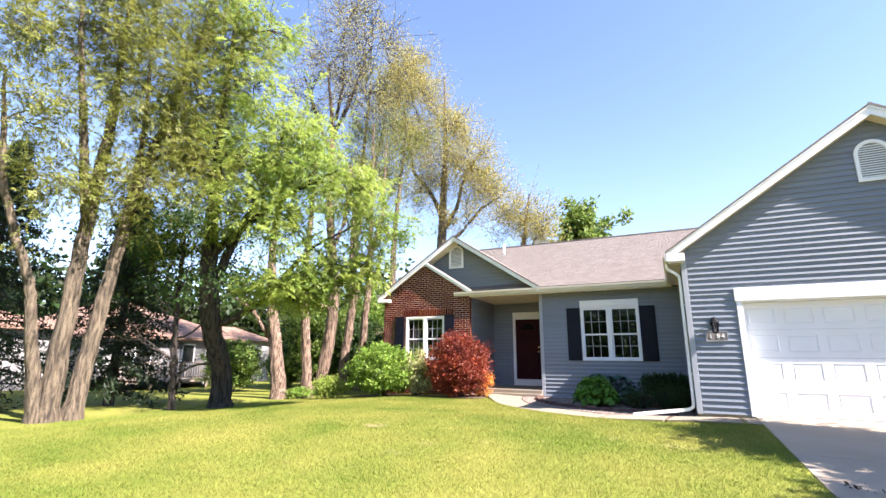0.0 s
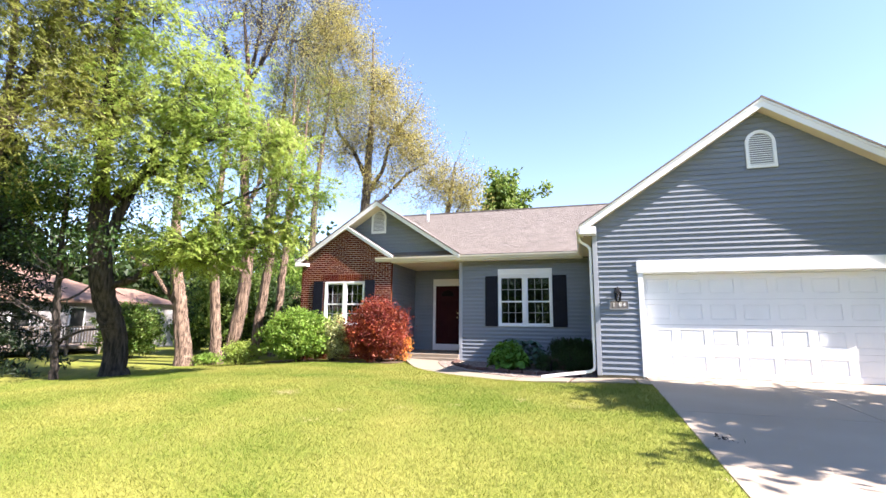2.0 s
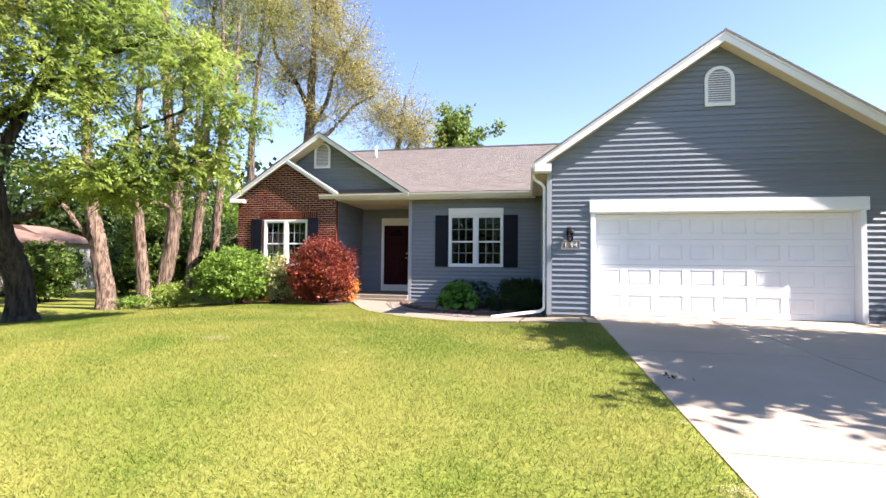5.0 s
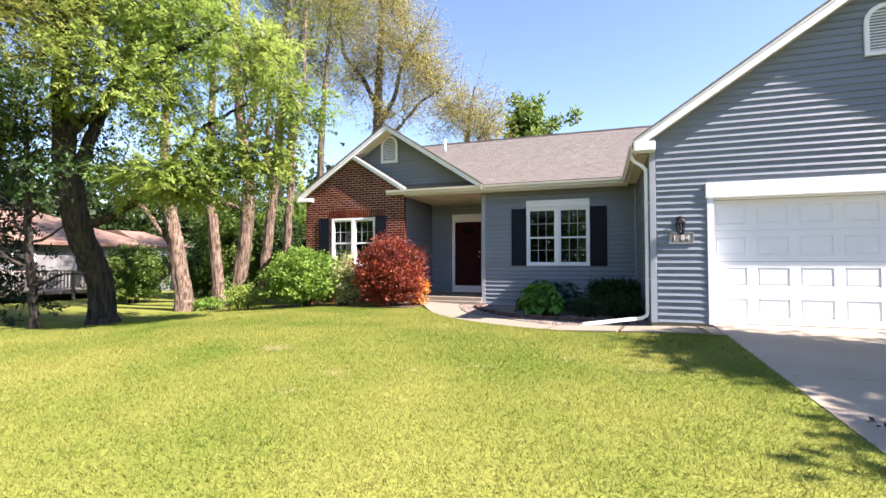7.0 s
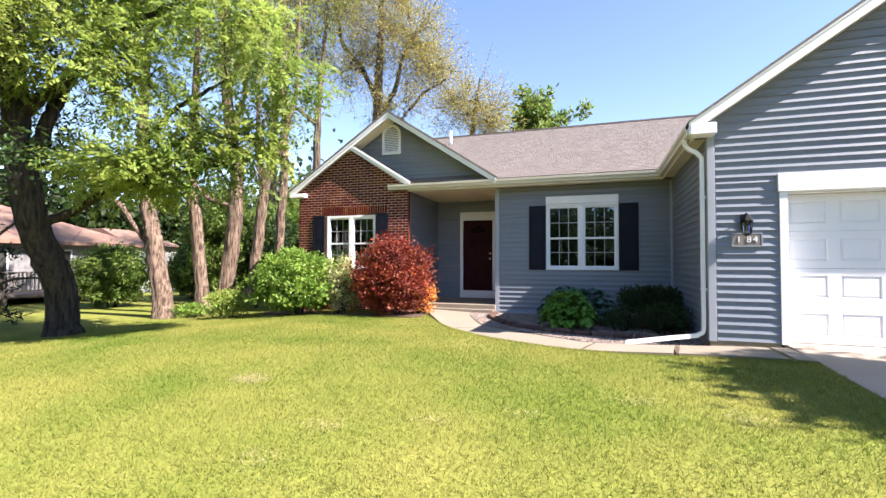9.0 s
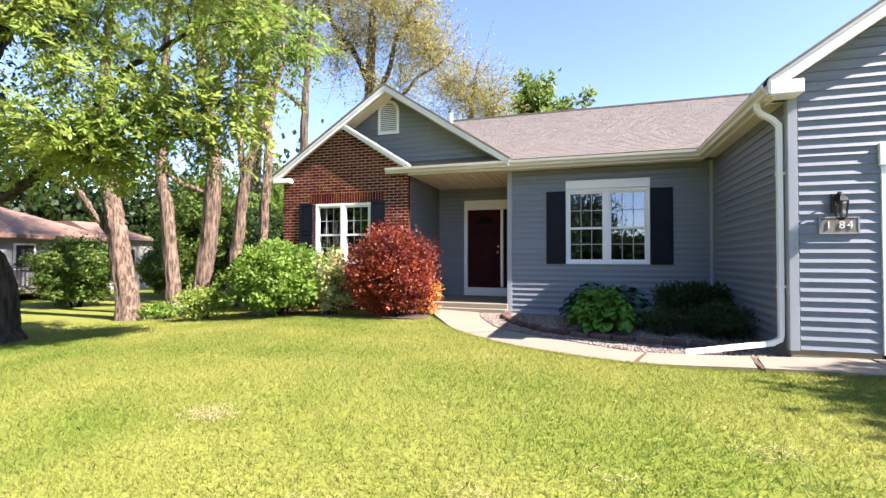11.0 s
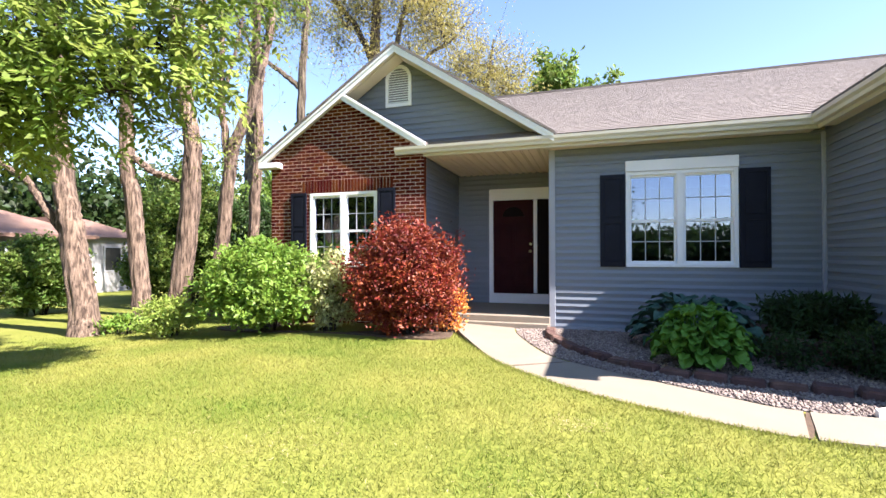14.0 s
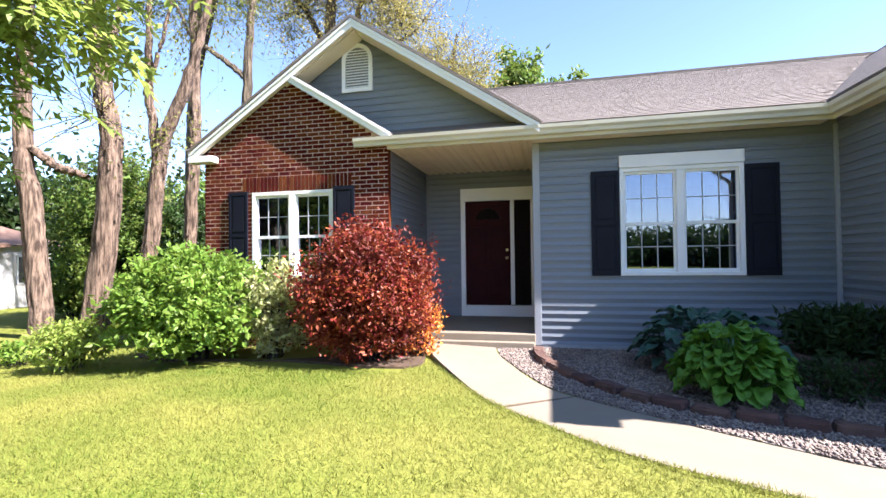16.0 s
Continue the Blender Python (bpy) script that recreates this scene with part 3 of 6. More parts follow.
part("return_wall", boxed(B0, B0 + 0.1, BRICK_Y + 0.17, 16.0, 0.0, 3.5), MORTAR, brick_wall)

part("brick_return", boxed(B1 - 0.14, B1 + 0.008, BRICK_Y + 0.021, BRICK_Y + 0.10, 0.1, 3.49), BRICKS, brick_wall)

# porch
PX0, PX1 = B1, -4.0
PORCH_FLOOR = 0.55
porch = part("porch", boxed(PX0 + 0.002, PX1 - 0.002, 14.42, DOOR_Y, 0.1, PORCH_FLOOR, 0.012), CONCRETE, house, "pale concrete porch slab")
part("porch_step", boxed(-5.72, -4.02, 14.30, 14.415, 0.2, 0.44, 0.01), CONCRETE, porch)
porch_left = part("porch_side_wall", boxed(PX0 - 0.15, PX0 - 0.016, BRICK_Y + 0.18, DOOR_Y + 0.15, 0.1, 3.5), SIDING, house)
siding_side(porch_left, PX0 - 0.016, BRICK_Y + 0.101, DOOR_Y - 0.016, PORCH_FLOOR + 0.002, 3.47, face=1)
porch_right = part("porch_side_wall", boxed(PX1 + 0.016, PX1 + 0.16, MAIN_Y + 0.19, DOOR_Y + 0.15, 0.1, 3.5), SIDING, house)
siding_side(porch_right, PX1 + 0.016, MAIN_Y + 0.092, DOOR_Y - 0.016, PORCH_FLOOR + 0.002, 3.47, face=-1)
DX0, DX1, DZ1 = -5.53, -4.05, 3.13
bm = bmesh.new()
for x0, x1, z0, z1 in ((PX0 - 0.01, DX0 + 0.03, 0.1, 3.5), (DX1 - 0.03, PX1 + 0.01, 0.1, 3.5), (DX0 + 0.03, DX1 - 0.03, DZ1 - 0.1, 3.5)):
    box(bm, x0, x1, DOOR_Y, DOOR_Y + 0.15, z0, z1)
porch_back = part("porch_back_wall", bm, SIDING, house)
siding_front(porch_back, DOOR_Y, PORCH_FLOOR + 0.002, 3.47, lambda z: [(PX0, DX0), (DX1, PX1)] if z < DZ1 else [(PX0, PX1)])

front_door = part("front_door", boxed(-5.435, -4.535, DOOR_Y + 0.01, DOOR_Y + 0.05, 0.78, 2.87, 0.003), DOORRED, house, "dark maroon panelled front door with small fanlight")
bm = bmesh.new()
box(bm, DX0, -5.44, DOOR_Y - 0.03, DOOR_Y + 0.06, 0.555, 2.875), box(bm, -4.53, -4.455, DOOR_Y - 0.03, DOOR_Y + 0.06, 0.79, 2.875), box(bm, -4.13, DX1, DOOR_Y - 0.03, DOOR_Y + 0.06, 0.555, 2.875)
box(bm, DX0, DX1, DOOR_Y - 0.034, DOOR_Y + 0.06, 2.877, DZ1), box(bm, -5.44, -4.13, DOOR_Y - 0.028, DOOR_Y + 0.06, 0.555, 0.77)
part("door_frame", bm, WHITE, front_door, "white painted frame")
for x0, x1 in ((-5.34, -5.03), (-4.94, -4.63)):
    for z0, z1 in ((0.95, 1.45), (1.60, 2.35)):
        part("door_panel", boxed(x0, x1, DOOR_Y + 0.0, DOOR_Y + 0.012, z0, z1, 0.006), DOORRED, front_door)
bm = bmesh.new()
fan = [(-4.985 + 0.24 * math.cos(a), 2.50 + 0.22 * math.sin(a)) for a in np.linspace(0, math.pi, 15)]
solid(bm, [(x, DOOR_Y + 0.003, z) for x, z in fan], [(x, DOOR_Y + 0.009, z) for x, z in fan])
part("fanlight", bm, DARKGLASS, front_door, "small half-round glass light")
bm = bmesh.new()
for a, b in zip(fan, fan[1:]):
    beam(bm, (a[0], DOOR_Y - 0.004, a[1]), (b[0], DOOR_Y - 0.004, b[1]), (0, 0.012, 0), ((a[0] + 4.985) * 0.1, 0, (a[1] - 2.5) * 0.1))
part("fanlight_rim", bm, DOORRED, front_door)
bm = bmesh.new()
bmesh.ops.create_uvsphere(bm, u_segments=12, v_segments=8, radius=0.032, matrix=pose(-4.60, DOOR_Y - 0.055, 1.72))
tube(bm, [(-4.60, DOOR_Y + 0.01, 1.72), (-4.60, DOOR_Y - 0.05, 1.72)], [0.016, 0.012], 10)
part("door_handle", bm, BRASS, front_door, "satin brass knob", True)
part("deadbolt", tube(bmesh.new(), [(-4.60, DOOR_Y + 0.01, 1.88), (-4.60, DOOR_Y - 0.02, 1.88)], [0.03, 0.028], 12), BRASS, front_door)
part("sidelight", boxed(-4.45, -4.135, DOOR_Y + 0.012, DOOR_Y + 0.04, 0.79, 2.87), DARK, front_door, "dark narrow sidelight")
part("sidelight_pane", boxed(-4.44, -4.145, DOOR_Y + 0.004, DOOR_Y + 0.009, 0.80, 2.86), DARKGLASS, front_door)
part("hall", boxed(-5.5, -4.1, DOOR_Y + 0.16, DOOR_Y + 0.2, 0.5, 3.2), DARK, house)

# gable siding over the porch, behind the rakes
gable_wall = part("gable_wall", wall_slab([(-9.3, 3.62), (-3.95, 3.62), (S_C, left_rake(S_C) - 0.12)], MAIN_Y, MAIN_Y + 0.12), SIDING, house)
siding_front(gable_wall, MAIN_Y, 3.74, S_RIDGE - 0.17, lambda z: [(max(B_C - 0.9, S_C - (S_RIDGE - 0.15 - z) / S_PITCH), S_C + (S_RIDGE - 0.15 - z) / S_PITCH)])


def arched_vent(x, z0, width, height, y):
    v = part("gable_vent", boxed(x - width / 2 + 0.06, x + width / 2 - 0.06, y - 0.02, y - 0.016, z0 + 0.06, z0 + height - 0.06), mat("vent_shadow_gap", (0.20, 0.20, 0.21), (0.25, 0.25, 0.26), 5, 50, 0.9, 0, spread=0.1) if "vent_shadow_gap" not in bpy.data.materials else bpy.data.materials["vent_shadow_gap"], house, "white arched louvre vent")
    r = width / 2
    outline = [(x - r, z0), (x + r, z0)] + [(x + r * math.cos(a), z0 + height - r + r * math.sin(a)) for a in np.linspace(0, math.pi, 13)]
    q = r - 0.065
    hole = [(x - q, z0 + 0.065), (x + q, z0 + 0.065)] + [(x + q * math.cos(a), z0 + height - r + q * math.sin(a)) for a in np.linspace(0, math.pi, 13)]
    bm = bmesh.new()
    for i in range(len(outline)):
        j = (i + 1) % len(outline)
        ring = [outline[i], outline[j], hole[j], hole[i]]
        solid(bm, [(a, y - 0.05, b) for a, b in ring], [(a, y - 0.012, b) for a, b in ring])
    bmesh.ops.remove_doubles(bm, verts=bm.verts, dist=0.0005)
    part("vent_frame", bm, WHITE, v)
    z = z0 + 0.075
    while z < z0 + height - 0.10:
        w = q if z < z0 + height - r else math.sqrt(max(0.002, q * q - (z - z0 - height + r) ** 2))
        part("louvre", solid(bmesh.new(), [(x - w, y - 0.044, z), (x - w, y - 0.040, z - 0.002), (x - w, y - 0.017, z + 0.026), (x - w, y - 0.021, z + 0.028)], [(x + w, y - 0.044, z), (x + w, y - 0.040, z - 0.002), (x + w, y - 0.017, z + 0.026), (x + w, y - 0.021, z + 0.028)]), WHITE, v)
        z += 0.047


arched_vent(-6.90, 4.56, 0.55, 0.82, MAIN_Y)
arched_vent(3.46, 4.80, 0.56, 0.82, GARAGE_Y)

# ---- roofs ----
ROOF_EAVE_Y, ROOF_EAVE_Z, ROOF_PITCH, RIDGE_Y = 14.02, 3.66, 0.447, 20.8
roof_z = lambda y: ROOF_EAVE_Z + ROOF_PITCH * (y - ROOF_EAVE_Y)
RIDGE_Z = roof_z(RIDGE_Y)


def roof_sheet(name, pts, thick=0.06, material=SHINGLES):
    return part(name, solid(bmesh.new(), [(x, y, z - thick) for x, y, z in pts], pts), material, house)


main_roof = roof_sheet("main_roof", [(-9.85, ROOF_EAVE_Y + 0.6, roof_z(ROOF_EAVE_Y + 0.6)), (-4.0, ROOF_EAVE_Y, ROOF_EAVE_Z), (G1 + 0.3, ROOF_EAVE_Y, ROOF_EAVE_Z), (G1 + 0.3, RIDGE_Y, RIDGE_Z), (-9.85, RIDGE_Y, RIDGE_Z)])
main_roof["label"] = "grey-brown asphalt shingle roof"
roof_sheet("rear_roof", [(-9.85, RIDGE_Y, RIDGE_Z), (G1 + 0.3, RIDGE_Y, RIDGE_Z), (G1 + 0.3, 27.6, ROOF_EAVE_Z), (-9.85, 27.6, ROOF_EAVE_Z)])
part("roof_end", solid(bmesh.new(), [(-9.6, 15.0, 3.5), (-9.6, 27.2, 3.5), (-9.6, RIDGE_Y, RIDGE_Z - 0.1)], [(-9.5, 15.0, 3.5), (-9.5, 27.2, 3.5), (-9.5, RIDGE_Y, RIDGE_Z - 0.1)]), SIDING, house)
part("ridge_cap", beam(bmesh.new(), (-9.85, RIDGE_Y - 0.14, RIDGE_Z - 0.045), (G1 + 0.3, RIDGE_Y - 0.14, RIDGE_Z - 0.045), (0, 0.28, 0), (0, 0, 0.065)), SHINGLES, main_roof)

RAKE_Y, G_RAKE_Y = 13.99, 10.62
S_BACK = ROOF_EAVE_Y + (S_RIDGE - ROOF_EAVE_Z) / ROOF_PITCH
S_L, S_R = -9.84, -3.86
S_EAVE_L, S_EAVE_R = left_rake(S_L), left_rake(S_R)
gable_roof = roof_sheet("gable_roof", [(S_C, RAKE_Y - 0.03, S_RIDGE + 0.02), (S_C, S_BACK, S_RIDGE + 0.02), (S_R, RAKE_Y - 0.03, S_EAVE_R + 0.02)], 0.05)
roof_sheet("gable_roof", [(S_C, RAKE_Y - 0.03, S_RIDGE + 0.02), (S_L, RAKE_Y - 0.03, S_EAVE_L + 0.02), (S_L, 21.0, S_EAVE_L + 0.02), (S_C, 21.0, S_RIDGE + 0.02)], 0.05)
G_L, G_R = -0.26, 7.22
G_EAVE = G_RIDGE - G_PITCH * (GC - G_L)
G_BACK = 19.9
roof_sheet("garage_roof", [(GC, G_RAKE_Y - 0.03, G_RIDGE + 0.0), (G_L, G_RAKE_Y - 0.03, G_EAVE - 0.022), (G_L, 14.1, G_EAVE - 0.022), (GC, G_BACK, G_RIDGE + 0.0)], 0.035)
roof_sheet("garage_roof", [(GC, G_RAKE_Y - 0.03, G_RIDGE + 0.02), (GC, G_BACK, G_RIDGE + 0.02), (G_R, 14.1, G_EAVE + 0.02), (G_R, G_RAKE_Y - 0.03, G_EAVE + 0.02)], 0.05)


def rake(a, b, y, depth, width=0.165):
    """A white rake board from a to b (x, z of its upper edge), with the soffit behind it."""
    up = (0, 0, width)
    r = part("rake_board", beam(bmesh.new(), (a[0], y, a[1] - width), (b[0], y, b[1] - width), (0, 0.025, 0), up), WHITE, house)
    part("rake_crown", beam(bmesh.new(), (a[0], y - 0.018, a[1] - 0.055), (b[0], y - 0.018, b[1] - 0.055), (0, 0.017, 0), (0, 0, 0.05)), WHITE, r)
    if depth > 0.03:
        part("rake_soffit", beam(bmesh.new(), (a[0], y + 0.026, a[1] - width + 0.01), (b[0], y + 0.026, b[1] - width + 0.01), (0, depth - 0.03, 0), (0, 0, 0.02)), SOFFIT, r)


rake((GC, G_RIDGE - 0.025), (G_L, G_EAVE - 0.025), G_RAKE_Y, GARAGE_Y - G_RAKE_Y, 0.2)
rake((GC, G_RIDGE - 0.025), (G_R, G_EAVE - 0.025), G_RAKE_Y, GARAGE_Y - G_RAKE_Y, 0.2)
rake((S_C, S_RIDGE - 0.03), (S_L + 0.02, left_rake(S_L + 0.02) - 0.03), RAKE_Y, 0.1, 0.15)
rake((S_C, S_RIDGE - 0.03), (S_R - 0.03, left_rake(S_R - 0.03) - 0.03), RAKE_Y, MAIN_Y - RAKE_Y, 0.13)
part("rake_soffit", beam(bmesh.new(), (S_C, RAKE_Y + 0.12, S_RIDGE - 0.17), (B_C - 0.1, RAKE_Y + 0.12, left_rake(B_C - 0.1) - 0.17), (0, 0.34, 0), (0, 0, 0.02)), SOFFIT, house)
inner_end = -6.17
rake((B_C, B_TOP - 0.045), (inner_end, B_TOP - 0.045 - 0.63 * (inner_end - B_C)), RAKE_Y + 0.02, 0.09, 0.15)
# little roof between the inner rake and the gable siding
part("saddle_roof", solid(bmesh.new(), [(B_C, RAKE_Y + 0.03, B_TOP - 0.08), (inner_end, RAKE_Y + 0.03, B_TOP - 0.08 - 0.63 * (inner_end - B_C)), (inner_end, MAIN_Y, B_TOP - 0.08 - 0.63 * (inner_end - B_C)), (B_C, MAIN_Y, B_TOP - 0.08)],
                          [(B_C, RAKE_Y + 0.03, B_TOP - 0.04), (inner_end, RAKE_Y + 0.03, B_TOP - 0.04 - 0.63 * (inner_end - B_C)), (inner_end, MAIN_Y, B_TOP - 0.04 - 0.63 * (inner_end - B_C)), (B_C, MAIN_Y, B_TOP - 0.04)]), SHINGLES, house)


def eave_return(x0, x1, y0, y1, z0, z1, label):
    part("eave_return", boxed(x0, x1, y0, y1, z0, z1, 0.008), WHITE, house, label)


eave_return(S_L + 0.0, -9.36, RAKE_Y - 0.012, BRICK_Y + 0.02, 3.42, 3.53, "white boxed eave return")
eave_return(G_L + 0.02, G0 + 0.06, G_RAKE_Y - 0.01, GARAGE_Y - 0.024, 3.50, 3.66, "white boxed eave return")
eave_return(G1 - 0.06, G_R - 0.02, G_RAKE_Y - 0.01, GARAGE_Y - 0.024, 3.50, 3.66, "white boxed eave return")


def gutter(a, b, out):
    """An ogee gutter along an eave from a to b; out points away from the roof."""
    a, b, out = Vector(a), Vector(b), Vector(out)
    bm = bmesh.new()
    shape = [(0, 0), (0.0, -0.13), (0.075, -0.13), (0.085, -0.085), (0.115, -0.05), (0.12, 0.0), (0.105, 0.0), (0.10, -0.04), (0.07, -0.08), (0.06, -0.115), (0.012, -0.115), (0.012, 0)]
    solid(bm, [a + out * o + Vector((0, 0, z)) for o, z in shape], [b + out * o + Vector((0, 0, z)) for o, z in shape])
    return part("gutter", bm, CREAM, house, "almond metal gutter")


gutter((-6.78, 14.10, 3.64), (G_L - 0.0, 14.10, 3.64), (0, -1, 0))
gutter((G_L + 0.06, 14.10, 3.64), (G_L + 0.06, G_RAKE_Y + 0.03, 3.64), (-1, 0, 0))
gutter((S_L + 0.08, 14.06, 3.60), (S_L + 0.08, 20.0, 3.60), (-1, 0, 0))
bm = bmesh.new()
box(bm, -6.25, G_L + 0.06, 14.102, 14.13, 3.46, 3.63)
box(bm, G_L + 0.062, G_L + 0.09, G_RAKE_Y + 0.06, 14.13, 3.46, 3.63)
part("fascia", bm, CREAM, house)
soffit = part("soffit", boxed(-4.0, G_L + 0.09, 14.131, MAIN_Y - 0.02, 3.49, 3.505), SOFFIT, house, "tan vented soffit panels")
part("soffit_panel", boxed(G_L + 0.091, G0 - 0.02, G_RAKE_Y + 0.35, 14.131, 3.49, 3.505), SOFFIT, soffit)
x = B1 + 0.004
while x < -4.0:
    w = min(0.3, -4.002 - x)
    if w > 0.02:
        part("soffit_panel", boxed(x, x + w - 0.014, 14.131, DOOR_Y, 3.474, 3.49, 0.006), SOFFIT, soffit)
        for k in range(2):
            part("soffit_rib", boxed(x + w * (k + 0.5) / 2 - 0.035, x + w * (k + 0.5) / 2 + 0.035, 14.14, DOOR_Y - 0.002, 3.458, 3.4735, 0.005), SOFFIT, soffit)
    x += 0.3
part("porch_ceiling", boxed(B1, -3.99, 14.131, DOOR_Y, 3.491, 3.52), SOFFIT, soffit)

# downspout at the garage corner
sx, sy = -0.075, 11.0
bm = bmesh.new()


def rect_pipe(bm, points, w=0.075, d=0.055):
    rings = []
    points = [Vector(p) for p in points]
    for i, p in enumerate(points):
        along = (points[min(i + 1, len(points) - 1)] - points[max(i - 1, 0)]).normalized()
        side = Vector((0, 1, 0))
        front = along.cross(side).normalized()
        rings.append([bm.verts.new(p + side * a * w / 2 + front * b * d / 2) for a, b in ((-1, -1), (1, -1), (1, 1), (-1, 1))])
    for a, b in zip(rings, rings[1:]):
        for k in range(4):
            bm.faces.new((a[k], a[(k + 1) % 4], b[(k + 1) % 4], b[k]))
    bm.faces.new(rings[0]), bm.faces.new(list(reversed(rings[-1])))
    return bm


downspout = part("downspout", rect_pipe(bm, [(-0.26, sy, 3.52), (-0.26, sy, 3.44), (-0.22, sy, 3.38), (sx - 0.02, sy, 3.30), (sx + 0.045, sy, 3.22), (sx + 0.045, sy, 3.1), (sx + 0.045, sy, 0.62), (sx + 0.03, sy, 0.56), (sx - 0.05, sy, 0.515)]), WHITE, house, "white downspout with ground extension")
bm = bmesh.new()
a, b = Vector((sx - 0.03, 11.0, 0.515)), Vector((-1.15, 10.72, 0.39))
beam(bm, a - Vector((0, 0.042, 0.03)), b - Vector((0, 0.042, 0.03)), (0.015, 0.084, 0), (0, 0, 0.06))
part("spout_extension", bm, WHITE, downspout)
for z in (1.2, 2.6):
    part("strap", boxed(sx + 0.01, G0 + 0.0, sy - 0.045, sy + 0.045, z, z + 0.03), WHITE, downspout)

part("downspout", rect_pipe(bmesh.new(), [(G1 + 0.24, 11.0, 3.52), (G1 + 0.24, 11.0, 3.44), (G1 + 0.12, 11.0, 3.30), (G1 + 0.045, 11.0, 3.20), (G1 + 0.045, 11.0, 0.5)]), WHITE, house, "white downspout on the far corner")
part("gutter", solid(bmesh.new(), [(G_R - 0.06, G_RAKE_Y + 0.03, 3.52), (G_R + 0.04, G_RAKE_Y + 0.03, 3.52), (G_R + 0.06, G_RAKE_Y + 0.03, 3.64), (G_R - 0.06, G_RAKE_Y + 0.03, 3.64)], [(G_R - 0.06, 16.0, 3.52), (G_R + 0.04, 16.0, 3.52), (G_R + 0.06, 16.0, 3.64), (G_R - 0.06, 16.0, 3.64)]), CREAM, house)

# roof vent pipe
vent_pipe = tube(bmesh.new(), [(-6.72, 19.2, roof_z(19.2) - 0.05), (-6.72, 19.2, roof_z(19.2) + 0.47)], [0.055, 0.055], 12)
vent_pipe = part("vent_pipe", vent_pipe, WHITE, house, "white plumbing vent pipe", True)
part("pipe_cap", tube(bmesh.new(), [(-6.72, 19.2, roof_z(19.2) + 0.45), (-6.72, 19.2, roof_z(19.2) + 0.5)], [0.07, 0.07], 12), WHITE, vent_pipe)

# wall lantern and number plaque beside the garage door
lantern = thing("wall_lantern", "black metal coach lantern on the garage wall", "wall lamp", (0.50, GARAGE_Y - 0.014, 2.13))
part("back_plate", boxed(-0.055, 0.055, -0.018, 0.0, -0.03, 0.2, 0.004), METAL, lantern)
part("arm", tube(bmesh.new(), [(0, -0.01, 0.16), (0, -0.06, 0.21), (0, -0.11, 0.2), (0, -0.115, 0.17)], [0.012, 0.011, 0.01, 0.01], 8), METAL, lantern)
part("roof", tube(bmesh.new(), [(0, -0.115, 0.10), (0, -0.115, 0.15), (0, -0.115, 0.19)], [0.085, 0.05, 0.012], 6), METAL, lantern)
part("glass", tube(bmesh.new(), [(0, -0.115, -0.09), (0, -0.115, 0.10)], [0.05, 0.07], 6), LAMPGLASS, lantern)
part("base", tube(bmesh.new(), [(0, -0.115, -0.125), (0, -0.115, -0.09)], [0.02, 0.058], 6), METAL, lantern)
for k in range(6):
    c, s = math.cos(k * math.tau / 6), math.sin(k * math.tau / 6)
    part("glazing_bar", tube(bmesh.new(), [(0.052 * c, -0.115 + 0.052 * s, -0.09), (0.072 * c, -0.115 + 0.072 * s, 0.10)], [0.006, 0.006], 4), METAL, lantern)
plaque = thing("number_plaque", "grey-brown house number plaque with white digits", "house number", (0.52, GARAGE_Y - 0.014, 1.955))
part("plate", boxed(-0.18, 0.18, -0.018, 0.0, -0.085, 0.085, 0.004), PLAQUE, plaque)
bm = bmesh.new()
box(bm, -0.185, 0.185, -0.022, 0, 0.085, 0.10), box(bm, -0.185, 0.185, -0.022, 0, -0.10, -0.085), box(bm, -0.197, -0.182, -0.022, 0, -0.10, 0.10), box(bm, 0.182, 0.197, -0.022, 0, -0.10, 0.10)
part("rim", bm, POST, plaque)


def lettering(text, size, parent, at, material):
    curve = bpy.data.curves.new("digit", "FONT")
    curve.body, curve.size, curve.extrude, curve.align_x, curve.align_y = text, size, 0.004, "CENTER", "CENTER"
    ob = new("digit", curve)
    ob.matrix_world = pose(*at, 90, 0, 0)
    bpy.context.view_layer.update()
    mesh = bpy.data.meshes.new_from_object(ob.evaluated_get(bpy.context.evaluated_depsgraph_get()))
    bpy.data.objects.remove(ob)
    mesh.materials.clear()
    mesh.materials.append(material)
    made = new("digit", mesh)
    made.parent = parent
    made.matrix_local = pose(*at, 90, 0, 0)
    return made


for digit, x in (("1", -0.105), ("8", 0.025), ("4", 0.105)):
    lettering(digit, 0.125, plaque, (x, -0.022, 0), WHITE)


